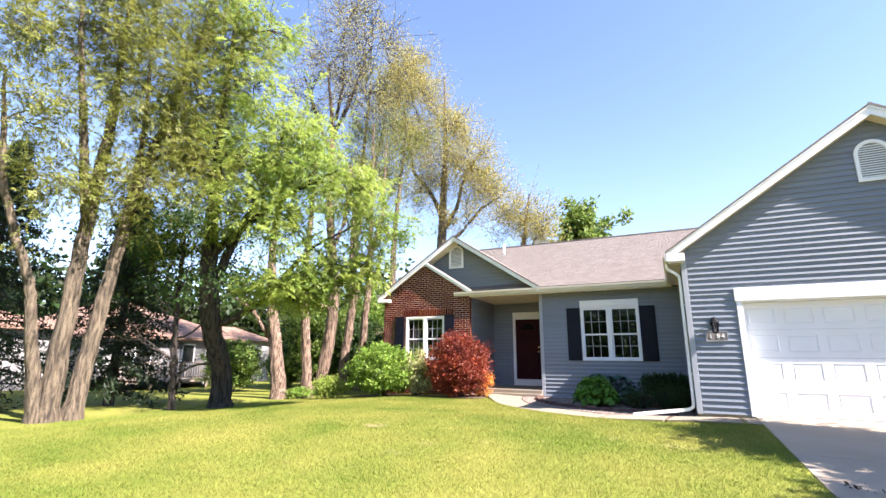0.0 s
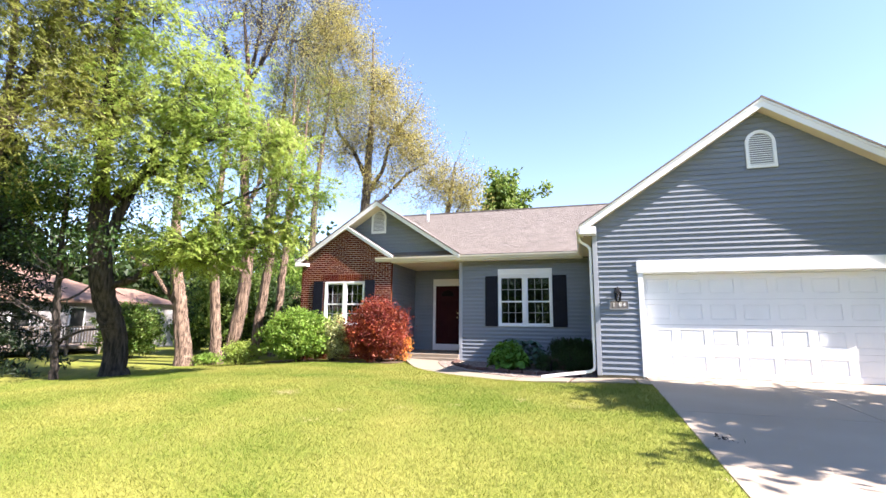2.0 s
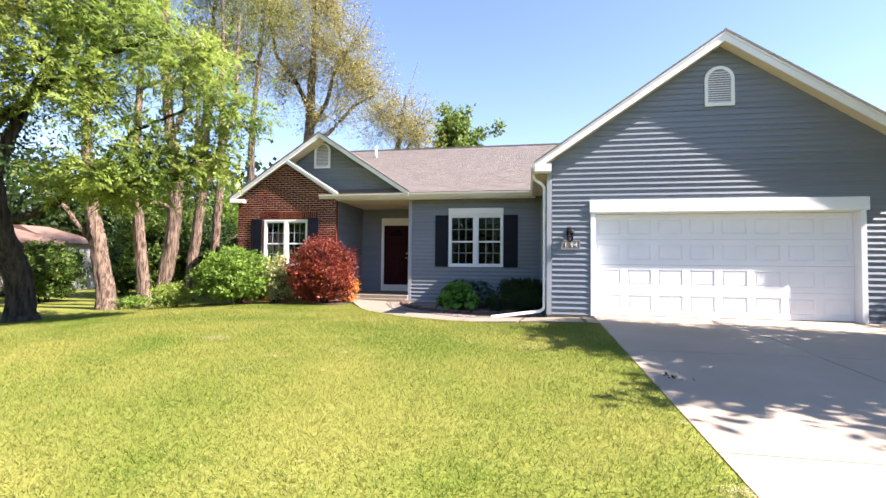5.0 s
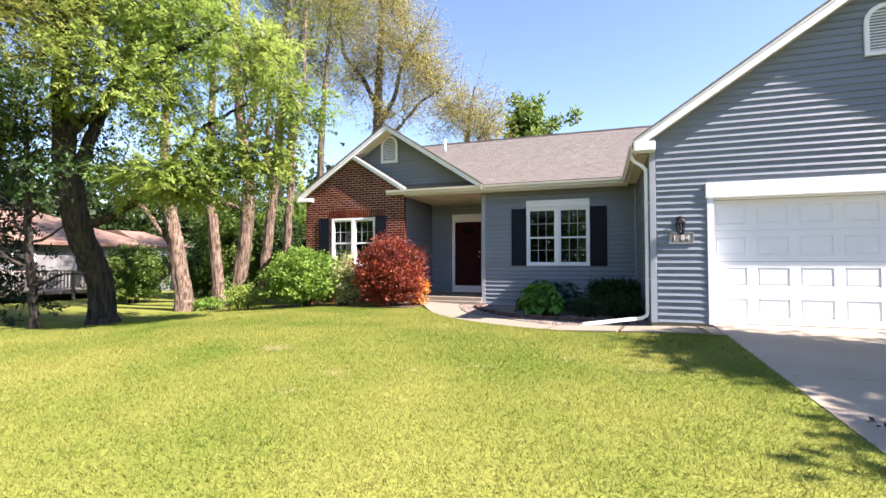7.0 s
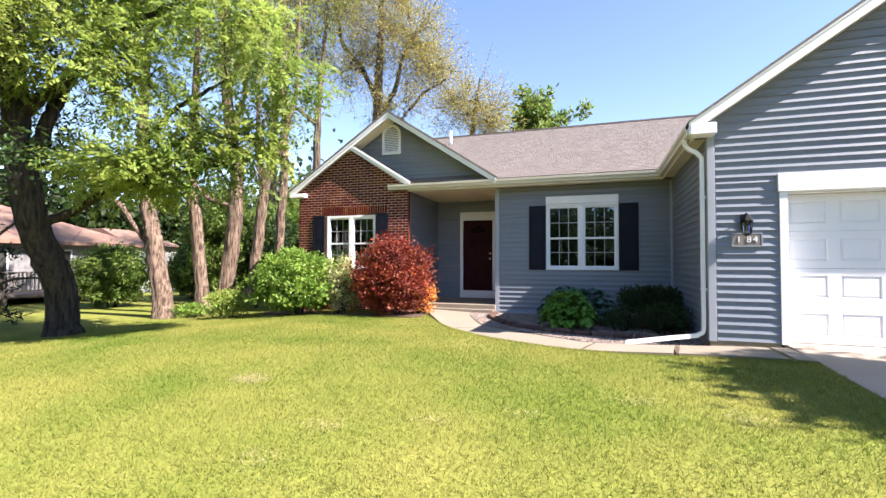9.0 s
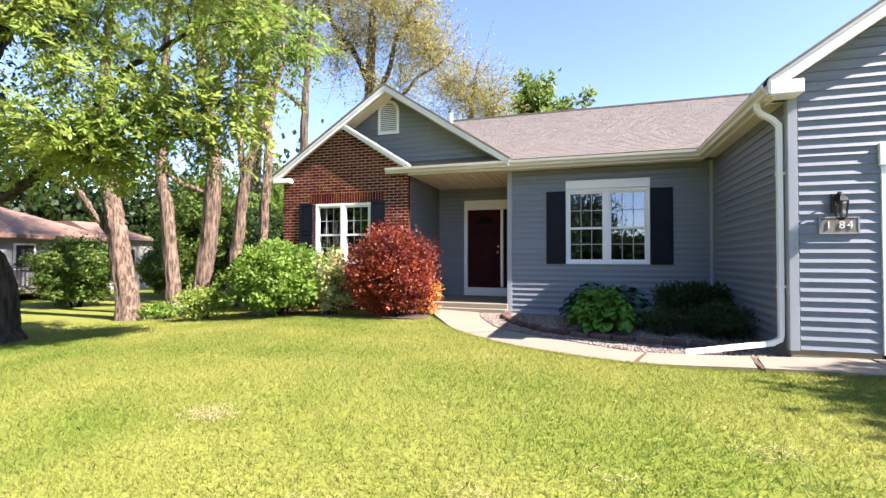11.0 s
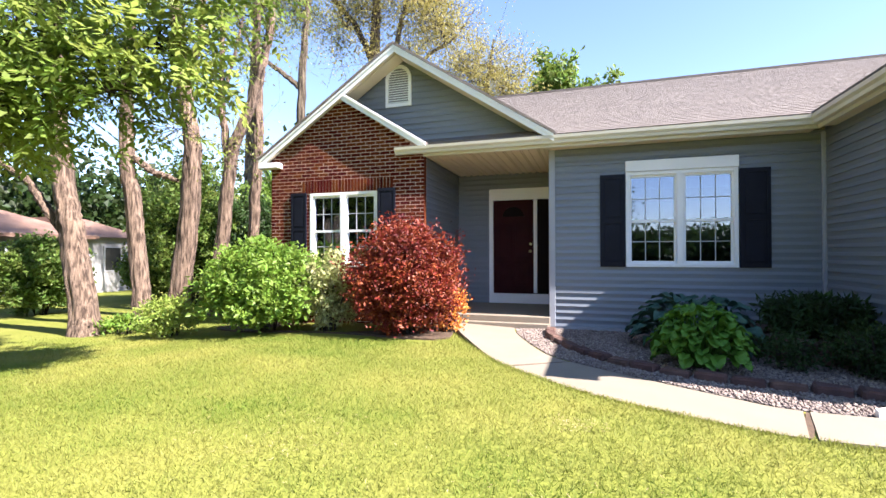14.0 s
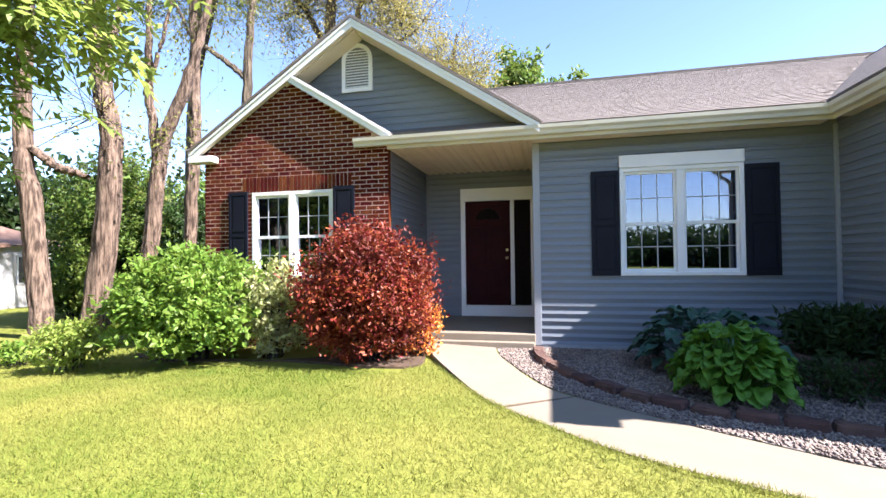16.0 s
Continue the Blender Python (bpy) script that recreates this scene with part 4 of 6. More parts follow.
# ---- planting ----
def limbs_mesh(name, limbs, material, parent):
    """Tapered round limbs (points, radii, sides) as one mesh of quads, with uneven bark rings."""
    verts, faces, start = [], [], 0
    for pts, radii, sides in limbs:
        pts = np.asarray(pts, dtype=float)
        d = np.gradient(pts, axis=0)
        d /= np.linalg.norm(d, axis=1, keepdims=True) + 1e-9
        ref = np.where(np.abs(d[:, 2:3]) > 0.8, np.array([[1.0, 0, 0]]), np.array([[0, 0, 1.0]]))
        u = np.cross(d, ref)
        u /= np.linalg.norm(u, axis=1, keepdims=True) + 1e-9
        w = np.cross(d, u)
        a = np.linspace(0, math.tau, sides, endpoint=False)
        ring = u[:, None, :] * np.cos(a)[None, :, None] + w[:, None, :] * np.sin(a)[None, :, None]
        lump = 1 + (0.07 * np.sin(a * 3 + 1.3)[None, :] + 0.06 * np.sin(a * 7 + pts[:, 2:3] * 1.6) + 0.05 * np.sin(a * 10 - pts[:, 2:3] * 2.3)) if sides > 8 else np.ones((len(pts), sides))
        verts.append((pts[:, None, :] + ring * (np.asarray(radii)[:, None] * lump)[:, :, None]).reshape(-1, 3))
        i, k = np.meshgrid(np.arange(len(pts) - 1), np.arange(sides), indexing="ij")
        n_ = (k + 1) % sides
        faces.append((np.stack([i * sides + k, i * sides + n_, (i + 1) * sides + n_, (i + 1) * sides + k], -1) + start).reshape(-1, 4))
        start += len(pts) * sides
    return raw(name, np.concatenate(verts), np.concatenate(faces), material, parent, smooth=True)


def leaves_mesh(name, centres, size, material, parent, rng, droop=0.3, slim=0.5):
    """Small pointed leaves, each one folded quad of its own turn and size."""
    n_ = len(centres)
    d = rng.normal(size=(n_, 3))
    d[:, 2] -= droop
    d /= np.linalg.norm(d, axis=1, keepdims=True)
    s = np.cross(d, rng.normal(size=(n_, 3)))
    s /= np.linalg.norm(s, axis=1, keepdims=True) + 1e-9
    up = np.cross(s, d)
    length = size * rng.uniform(0.6, 1.35, (n_, 1))
    tip = centres + d * length
    mid = centres + d * length * 0.5 + up * length * 0.08
    verts = np.stack([centres, mid + s * length * slim * 0.5, tip, mid - s * length * slim * 0.5], 1).reshape(-1, 3)
    return raw(name, verts, np.arange(n_ * 4).reshape(-1, 4), material, parent)


def grow(rng, limbs, tips, p, d, length, r, level, deepest, kids, lift=0.12, wander=0.22, spread=(0.5, 1.0), shrink=(0.5, 0.75)):
    """A limb that wanders, tapers and forks; the last level gives the places of leaves."""
    n_ = 6 if level < 2 else 4
    pts, way = [np.array(p, dtype=float)], np.array(d, dtype=float)
    for _ in range(n_):
        way = way + rng.normal(0, wander, 3) + np.array([0, 0, lift])
        way /= np.linalg.norm(way)
        pts.append(pts[-1] + way * length / n_)
    taper = np.linspace(r, r * (0.35 if level < deepest else 0.2), n_ + 1)
    limbs.append((pts, taper, 7 if level == 0 else 5 if level == 1 else 3))
    if level >= deepest:
        tips.extend(pts[1:])
        return
    if level == deepest - 1:
        tips.extend(pts[3:])
    for k in range(kids):
        at = rng.uniform(0.3, 1.0) if k else 1.0
        j = min(int(at * n_), n_)
        side = rng.normal(size=3)
        side -= way * side.dot(way)
        side /= np.linalg.norm(side) + 1e-9
        a = rng.uniform(*spread) if k else rng.uniform(0.1, 0.4)
        grow(rng, limbs, tips, pts[j], way * math.cos(a) + side * math.sin(a), length * rng.uniform(*shrink), taper[j] * 0.62, level + 1, deepest, kids, lift, wander, spread, shrink)


def tree(name, label, stems, bark, leaf, seed, count, size, first=0.4, limbs_per=7, length=2.6, deepest=3, kids=3, cloud=0.3, lift=0.1, out_lift=0.35, slim=0.5, above=0.0, group="trees along the lawn"):
    """A tree from its stems, each a list of (x, y, z, radius). Limbs leave the stems above the fraction `first`."""
    rng = np.random.default_rng(seed)
    limbs, tips = [], []
    base = stems[0][0]
    at = np.array([base[0], base[1], float(ground_height(base[0], base[1]))])
    for stem in stems:
        pts = np.array([s[:3] for s in stem], dtype=float)
        radii = np.array([s[3] for s in stem])
        knots = np.linspace(0, len(stem) - 1, 46)
        fine = np.stack([np.interp(knots, np.arange(len(stem)), pts[:, k]) for k in range(3)], 1)
        for _ in range(2):
            fine[1:-1] = (fine[:-2] + 2 * fine[1:-1] + fine[2:]) / 4
        fine[1:-1] += rng.normal(0, 0.014, (44, 3))
        thick = np.interp(knots, np.arange(len(stem)), radii)
        thick[0] *= 1.35
        thick[1] *= 1.12
        fine[0, 2] = at[2] - 0.12 if stem[0][2] < 0.6 else fine[0, 2]
        limbs.append((fine, thick, 26))
        for k in range(limbs_per):
            f = first + (1 - first) * (k + rng.uniform(0, 0.9)) / limbs_per
            j = min(int(f * 45), 45)
            a = rng.uniform(0, math.tau)
            d = np.array([math.cos(a), math.sin(a), out_lift + rng.uniform(-0.2, 0.4)])
            grow(rng, limbs, tips, fine[j], d / np.linalg.norm(d), length * rng.uniform(0.7, 1.15) * (1.15 - 0.5 * (f - first)), min(thick[j] * 0.5, 0.09), 1, deepest, kids, lift)
        tips.append(fine[-1])
    t = thing(name, label, "tree", at, group)
    for k, (pts, r, sides) in enumerate(limbs):
        limbs[k] = (np.asarray(pts) - at, r, sides)
    limbs_mesh("trunk", limbs, bark, t)
    tips = np.array(tips)
    tips = tips[tips[:, 2] > at[2] + 0.6]
    tips = tips[tips[:, 2] > above]
    tips = tips[rng.permutation(len(tips))[:max(60, count // 42)]]
    weight = rng.uniform(0.3, 1.0, len(tips)) ** 2
    pick = tips[rng.choice(len(tips), count, p=weight / weight.sum())]
    leaves_mesh("crown", pick + rng.normal(0, cloud * 0.78, (count, 3)) * np.array([1, 1, 0.7]) - at, size, leaf, t, rng, slim=slim)
    return t


def compound_leaves(name, centres, lead, size, material, parent, rng, pairs=4, slim=0.40):
    """Pinnate leaves: a stalk from each centre along `lead`, drooping, with pairs of leaflets and one at its end."""
    n_ = len(centres)
    d = lead + rng.normal(0, 0.5, (n_, 3)) + np.array([0, 0, -0.12])
    d /= np.linalg.norm(d, axis=1, keepdims=True) + 1e-9
    face = rng.normal(0, 0.45, (n_, 3)) + np.array([0.25, 0, 1.0])
    s = np.cross(d, face)
    s /= np.linalg.norm(s, axis=1, keepdims=True) + 1e-9
    length = size * rng.uniform(0.7, 1.25, (n_, 1))
    verts = []
    for k in range(2 * pairs + 1):
        f = (k // 2 + 1) / (pairs + 0.6) if k < 2 * pairs else 0.95
        root = centres + d * length * f - np.array([0, 0, 0.25]) * length * f * f
        way = d * 0.55 + s * (0.85 if k % 2 else -0.85) if k < 2 * pairs else d
        way = way + rng.normal(0, 0.16, (n_, 3)) - np.array([0, 0, 0.22])
        way /= np.linalg.norm(way, axis=1, keepdims=True)
        across = np.cross(way, face)
        across /= np.linalg.norm(across, axis=1, keepdims=True) + 1e-9
        ln = length * rng.uniform(0.34, 0.48, (n_, 1))
        mid = root + way * ln * 0.45
        verts.append(np.stack([root, mid + across * ln * slim * 0.5, root + way * ln, mid - across * ln * slim * 0.5], 1))
    verts = np.concatenate(verts).reshape(-1, 3)
    return raw(name, verts, np.arange(len(verts)).reshape(-1, 4), material, parent)


def crowned(name, label, stems, bark, leaf, seed, masses, style="compound", per=16, size=0.27, clump=0.34, twig=0.55, twigs=2, dense=1.0, fine=0.004, limb_bark=None, group="trees along the lawn"):
    """A tree from its stems (x, y, z, radius) and the leafy masses of its crown (x, y, z, rx, ry, rz, clumps), each carried by a bough from the nearest stem."""
    rng = np.random.default_rng(seed)
    limbs, lines, centres, leads = [], [], [], []
    base = stems[0][0]
    at = np.array([base[0], base[1], float(ground_height(base[0], base[1]))])
    for stem in stems:
        pts, radii = np.array([s[:3] for s in stem], dtype=float), np.array([s[3] for s in stem])
        knots = np.linspace(0, len(stem) - 1, 46)
        line_ = np.stack([np.interp(knots, np.arange(len(stem)), pts[:, k]) for k in range(3)], 1)
        for _ in range(2):
            line_[1:-1] = (line_[:-2] + 2 * line_[1:-1] + line_[2:]) / 4
        line_[1:-1] += rng.normal(0, 0.012, (44, 3))
        thick = np.interp(knots, np.arange(len(stem)), radii)
        if stem[0][2] < 0.6:
            thick[0] *= 1.35
            thick[1] *= 1.12
            line_[0, 2] = at[2] - 0.12
        limbs.append((line_, thick, 26))
        lines.append((line_, thick))
    joints, widths = np.concatenate([a for a, _ in lines]), np.concatenate([b for _, b in lines])
    for x, y, z, rx, ry, rz, count in masses:
        count = int(count * dense)
        heart = np.array([x, y, z], dtype=float)
        away = np.hypot(joints[:, 0] - x, joints[:, 1] - y)
        cost = np.linalg.norm(joints - heart, axis=1) + 2.5 * np.maximum(0, joints[:, 2] - z + 0.22 * away) + 3 * (joints[:, 2] < at[2] + 1.2)
        j = int(np.argmin(cost))
        run = np.linalg.norm(heart - joints[j])
        t = np.linspace(0, 1, 14)[:, None]
        knee = (joints[j] + heart) / 2 + np.array([0, 0, 0.16 * run]) + rng.normal(0, 0.07 * run, 3)
        bough = (1 - t) ** 2 * joints[j] + 2 * t * (1 - t) * knee + t * t * heart
        bough[1:] += np.cumsum(rng.normal(0, 0.018 * run ** 0.5, (13, 3)), 0)
        r0 = min(widths[j] * 0.6, 0.022 + 0.017 * run)
        limbs.append((bough, np.linspace(r0, r0 * 0.35, 14), 8))
        d = rng.normal(size=(count, 3))
        d /= np.linalg.norm(d, axis=1, keepdims=True)
        tips = heart + d * rng.uniform(0.25, 1.0, (count, 1)) ** 0.5 * np.array([rx, ry, rz])
        for tip in tips:
            k = min(13, 5 + int(np.argmin(np.linalg.norm(bough[5:] - tip, axis=1) + 0.4 * np.maximum(0, bough[5:, 2] - tip[2]))))
            gap = np.linalg.norm(tip - bough[k])
            bend = (bough[k] + tip) / 2 + rng.normal(0, 0.1 * gap + 0.01, 3) + np.array([0, 0, 0.1 * gap])
            r1 = r0 * 0.32
            q = np.linspace(0, 1, 6)[:, None]
            shoot = (1 - q) ** 2 * bough[k] + 2 * q * (1 - q) * bend + q * q * tip
            limbs.append((shoot, np.linspace(r1, max(fine, r1 * 0.3), 6), 4))
            for _ in range(twigs):
                o = shoot[rng.integers(2, 6)]
                way = (tip - bough[k]) / (gap + 1e-6) * 0.7 + rng.normal(0, 0.6, 3)
                limbs.append((np.array([o, o + way * twig * 0.5 + rng.normal(0, 0.04, 3), o + way * twig]), [max(fine, r1 * 0.4), max(fine * 0.8, r1 * 0.3), fine * 0.7], 3))
                centres.append(o + way * twig * rng.uniform(0.3, 1.0, (per // (twigs + 1), 1)) + rng.normal(0, clump * 0.45, (per // (twigs + 1), 3)))
                leads.append(np.repeat(way[None] * 0.8, per // (twigs + 1), 0))
            left = per - twigs * (per // (twigs + 1))
            offs = rng.normal(0, 1, (left, 3)) * np.array([clump, clump, clump * 0.6])
            centres.append(tip + offs)
            leads.append(offs / (np.linalg.norm(offs, axis=1, keepdims=True) + 1e-6))
    thing_ = thing(name, label, "tree", at, group)
    local = [(np.asarray(p) - at, r, sides) for p, r, sides in limbs]
    low = [k for k, stem in enumerate(stems) if stem[0][2] < 9]
    limbs_mesh("trunk", [local[k] for k in low], bark, thing_)
    limbs_mesh("branchwork", [limb for k, limb in enumerate(local) if k not in low], limb_bark or bark, thing_)["kind"] = "stuff"
    centres, leads = np.concatenate(centres) - at, np.concatenate(leads)
    if style == "compound":
        compound_leaves("crown", centres, leads, size, leaf, thing_, rng)
    else:
        leaves_mesh("crown", centres, size, leaf, thing_, rng, slim=0.5)
    return thing_


TAN, DK, GY = BARK, DARKBARK, GREYBARK
crowned("tree", "clump of three pale leaning trunks with sparse olive leaves",
        [[(-13.2, 5.90, 0.0, 0.23), (-13.2, 5.92, 2.0, 0.18), (-13.2, 5.98, 4.9, 0.15), (-13.3, 6.15, 7.5, 0.12), (-13.4, 6.1, 11.5, 0.05)],
         [(-13.1, 6.35, 0.0, 0.20), (-13.2, 6.62, 2.6, 0.16), (-13.2, 6.95, 5.8, 0.13), (-13.1, 7.7, 9.4, 0.09), (-13.0, 8.2, 12.5, 0.04)],
         [(-13.25, 5.72, 0.0, 0.16), (-13.3, 5.42, 1.6, 0.12), (-13.3, 5.15, 3.0, 0.10), (-13.4, 4.3, 5.2, 0.07), (-13.5, 3.9, 8.0, 0.03)],
         [(-13.2, 5.98, 4.6, 0.11), (-13.0, 5.5, 6.6, 0.09), (-12.9, 4.9, 9.5, 0.05), (-12.8, 4.6, 12.0, 0.02)],
         [(-13.2, 6.9, 5.4, 0.09), (-12.9, 6.8, 7.4, 0.07), (-12.7, 6.5, 10.0, 0.03)]],
        GY, LEAF_OLIVE, 11,
        [(-13.0, 5.2, 5.5, 0.9, 0.7, 0.6, 11), (-13.1, 4.6, 7.1, 1.0, 0.8, 0.7, 12), (-12.8, 7.1, 7.4, 1.0, 0.9, 0.9, 18), (-12.6, 7.8, 9.2, 1.2, 1.0, 1.0, 20), (-12.9, 6.3, 8.8, 1.0, 0.9, 0.9, 16),
         (-12.4, 8.4, 10.8, 1.2, 1.0, 1.0, 18), (-12.0, 6.7, 5.9, 0.7, 0.6, 0.4, 8), (-12.0, 8.2, 6.9, 0.8, 0.8, 0.35, 10), (-11.9, 9.9, 7.6, 0.8, 0.8, 0.3, 9), (-13.4, 4.2, 9.0, 1.1, 0.9, 0.9, 14), (-13.2, 6.4, 11.2, 1.2, 1.1, 1.0, 18),
         (-13.3, 6.9, 5.6, 0.7, 0.7, 0.5, 9), (-13.0, 5.3, 9.8, 1.1, 0.9, 0.9, 15), (-13.2, 7.5, 12.6, 1.2, 1.1, 0.9, 14), (-12.8, 5.2, 12.0, 1.2, 1.0, 0.9, 12)],
        per=44, size=0.20, twigs=5, twig=0.8, clump=0.27, dense=1.6)
crowned("tree", "dark crooked trunk with wide green drooping crown",
        [[(-12.35, 9.80, 0.0, 0.30), (-12.3, 9.72, 1.05, 0.27), (-12.3, 9.2, 2.2, 0.25), (-12.3, 8.9, 3.5, 0.24), (-12.35, 8.75, 6.0, 0.17), (-12.4, 8.7, 9.5, 0.11), (-12.4, 8.8, 13.0, 0.04)],
         [(-12.3, 9.0, 3.2, 0.15), (-12.1, 9.3, 4.6, 0.12), (-11.5, 9.7, 6.4, 0.10), (-10.9, 9.9, 8.6, 0.05)],
         [(-12.3, 9.15, 2.3, 0.10), (-11.7, 9.5, 2.6, 0.085), (-10.9, 9.7, 3.1, 0.07), (-9.9, 9.6, 3.9, 0.055), (-8.9, 9.5, 4.5, 0.04), (-7.6, 9.5, 4.9, 0.02)],
         [(-12.3, 8.85, 4.4, 0.12), (-11.2, 9.2, 5.4, 0.10), (-9.8, 9.4, 6.2, 0.07), (-8.3, 9.5, 6.6, 0.03)]],
        DK, LEAF_SPRING, 23,
        [(-6.95, 9.9, 4.95, 0.65, 0.75, 0.55, 22), (-7.9, 9.5, 3.4, 0.45, 0.6, 0.36, 13), (-8.0, 9.8, 5.8, 1.0, 1.1, 0.85, 28), (-8.5, 9.3, 3.9, 0.7, 0.9, 0.65, 20), (-9.3, 9.3, 6.9, 1.2, 1.3, 1.1, 32),
         (-9.3, 9.1, 4.8, 0.9, 1.1, 0.8, 22), (-9.2, 9.3, 3.3, 0.8, 0.9, 0.40, 16), (-10.4, 9.3, 8.3, 1.3, 1.4, 1.3, 32), (-10.7, 8.8, 5.8, 1.1, 1.2, 0.8, 28), (-10.5, 9.6, 3.6, 0.6, 0.9, 0.45, 12), (-7.55, 9.9, 3.95, 0.40, 0.5, 0.38, 13), (-9.0, 9.2, 3.05, 0.7, 0.8, 0.3, 15), (-10.1, 9.3, 3.15, 0.6, 0.8, 0.35, 13),
         (-11.6, 9.2, 10.0, 1.5, 1.6, 1.4, 34), (-12.4, 8.8, 7.6, 1.5, 1.5, 1.0, 44), (-13.5, 8.6, 5.0, 1.3, 1.2, 0.8, 34), (-11.6, 8.4, 5.6, 0.9, 1.0, 0.7, 20), (-13.8, 9.5, 9.0, 1.5, 1.6, 1.4, 44), (-12.6, 9.0, 12.2, 1.4, 1.5, 1.2, 36), (-11.0, 9.0, 11.8, 1.0, 1.2, 1.0, 16)],
        per=19, size=0.26, twigs=2, twig=0.42, clump=0.24, dense=1.1)
crowned("tree", "furrowed tan trunk forking low, with leafy top",
        [[(-13.12, 12.87, 0.0, 0.27), (-13.55, 12.87, 2.1, 0.21), (-13.87, 12.87, 3.2, 0.185), (-14.2, 12.9, 5.5, 0.14), (-14.2, 13.1, 10.0, 0.05)],
         [(-13.58, 12.87, 1.9, 0.11), (-14.2, 12.8, 2.6, 0.09), (-14.9, 12.8, 3.3, 0.07), (-15.9, 12.7, 3.8, 0.03)]],
        TAN, LEAF_GREEN, 31,
        [(-14.1, 13.0, 8.3, 1.5, 1.4, 1.2, 38), (-13.8, 13.1, 10.2, 1.3, 1.2, 1.0, 32), (-14.8, 12.6, 6.2, 1.2, 1.1, 0.9, 16), (-15.3, 12.5, 4.3, 0.9, 0.8, 0.5, 9)], per=16, size=0.25)
crowned("tree", "slim tan trunk with bright yellow-green foliage",
        [[(-12.6, 13.72, 0.0, 0.19), (-12.85, 13.72, 2.1, 0.16), (-13.2, 13.72, 4.1, 0.145), (-13.12, 13.75, 6.4, 0.11), (-13.1, 13.8, 10.5, 0.04)],
         [(-13.1, 13.72, 3.9, 0.08), (-12.6, 13.9, 3.5, 0.07), (-12.0, 14.0, 3.3, 0.04)]],
        TAN, LEAF_BRIGHT, 37,
        [(-12.9, 13.8, 8.6, 1.3, 1.2, 1.2, 18), (-12.6, 13.8, 10.4, 1.3, 1.2, 1.1, 20), (-11.7, 13.9, 7.6, 0.7, 0.7, 0.5, 5)], per=16, size=0.24)
# upper limbs take dark bark to paint their silhouette against bright sky
crowned("tree", "tall furrowed pinkish-tan trunk with bare upper limbs darkened against the sky",
        [[(-13.25, 15.14, 0.0, 0.26), (-12.89, 15.14, 2.5, 0.22), (-12.76, 15.14, 4.3, 0.20), (-13.17, 15.14, 6.4, 0.17), (-13.5, 15.2, 9.0, 0.15), (-13.46, 15.14, 11.6, 0.12), (-14.0, 15.1, 15.0, 0.03)],
         [(-13.1, 15.14, 5.9, 0.11), (-12.5, 15.1, 7.0, 0.09), (-12.2, 15.0, 9.6, 0.05)],
         [(-13.46, 15.14, 11.4, 0.10), (-12.6, 15.2, 13.0, 0.07), (-11.7, 15.2, 15.5, 0.03)],
         [(-13.5, 15.2, 10.4, 0.09), (-14.4, 15.1, 12.4, 0.06), (-15.4, 15.0, 15.0, 0.02)],
         [(-13.4, 15.2, 12.2, 0.08), (-13.0, 15.1, 14.0, 0.05), (-13.1, 15.0, 17.0, 0.02)]],
        TAN, LEAF_TAN, 41,
        [(-12.0, 15.2, 13.4, 1.5, 1.4, 1.3, 20), (-11.3, 15.2, 15.4, 1.5, 1.4, 1.2, 18), (-13.6, 15.1, 15.4, 1.6, 1.5, 1.4, 20), (-15.0, 15.0, 13.6, 1.4, 1.3, 1.2, 14), (-13.0, 15.1, 17.2, 1.8, 1.5, 1.2, 18), (-12.9, 15.0, 4.8, 0.35, 0.3, 0.4, 3)],
        style="small", per=90, size=0.085, clump=0.42, twigs=8, twig=1.0, dense=1.3, fine=0.011, limb_bark=DK)
crowned("tree", "tan trunk forking into bare upper limbs",
        [[(-13.0, 16.1, 0.0, 0.20), (-12.79, 16.1, 1.8, 0.17), (-12.47, 16.1, 4.4, 0.15), (-11.63, 16.1, 6.0, 0.12), (-11.17, 16.1, 7.6, 0.07), (-11.2, 16.2, 11.0, 0.03)],
         [(-12.55, 16.1, 4.0, 0.11), (-12.8, 16.1, 5.6, 0.09), (-12.7, 16.0, 7.5, 0.06), (-12.9, 16.1, 10.0, 0.02)],
         [(-12.9, 16.1, 5.6, 0.06), (-12.3, 16.0, 6.9, 0.04), (-11.9, 16.0, 8.4, 0.02)]],
        TAN, LEAF_OLIVE, 43,
        [(-11.3, 16.1, 10.0, 1.2, 1.0, 1.0, 10), (-12.6, 16.0, 9.4, 1.1, 1.0, 1.0, 9), (-12.3, 16.0, 4.3, 0.45, 0.4, 0.3, 3), (-11.7, 16.1, 7.4, 0.8, 0.8, 0.7, 5)], style="small", per=60, size=0.10, twigs=6, twig=0.9, limb_bark=GY)
crowned("tree", "slender straight trunk behind the others",
        [[(-13.2, 17.6, 0.0, 0.16), (-12.75, 17.5, 5.0, 0.14), (-12.8, 17.5, 8.0, 0.10), (-12.9, 17.5, 13.0, 0.04)]],
        TAN, LEAF_OLIVE, 47,
        [(-12.6, 17.5, 9.0, 1.2, 1.0, 1.0, 9), (-12.8, 17.5, 11.4, 1.4, 1.2, 1.2, 12), (-12.9, 17.3, 4.6, 0.4, 0.4, 0.4, 3)], style="small", per=60, size=0.10, twigs=6, twig=0.9, limb_bark=GY)
tree("tree", "small dark-leaved tree with thin trunk",
     [[(-13.0, 8.75, 0.0, 0.09), (-13.05, 8.65, 1.4, 0.08), (-13.2, 8.6, 3.5, 0.06), (-13.3, 8.6, 6.0, 0.02)]],
     DK, LEAF_DARK, 53, 5000, 0.11, above=2.9, first=0.24, limbs_per=11, length=1.7, cloud=0.28, out_lift=0.1)
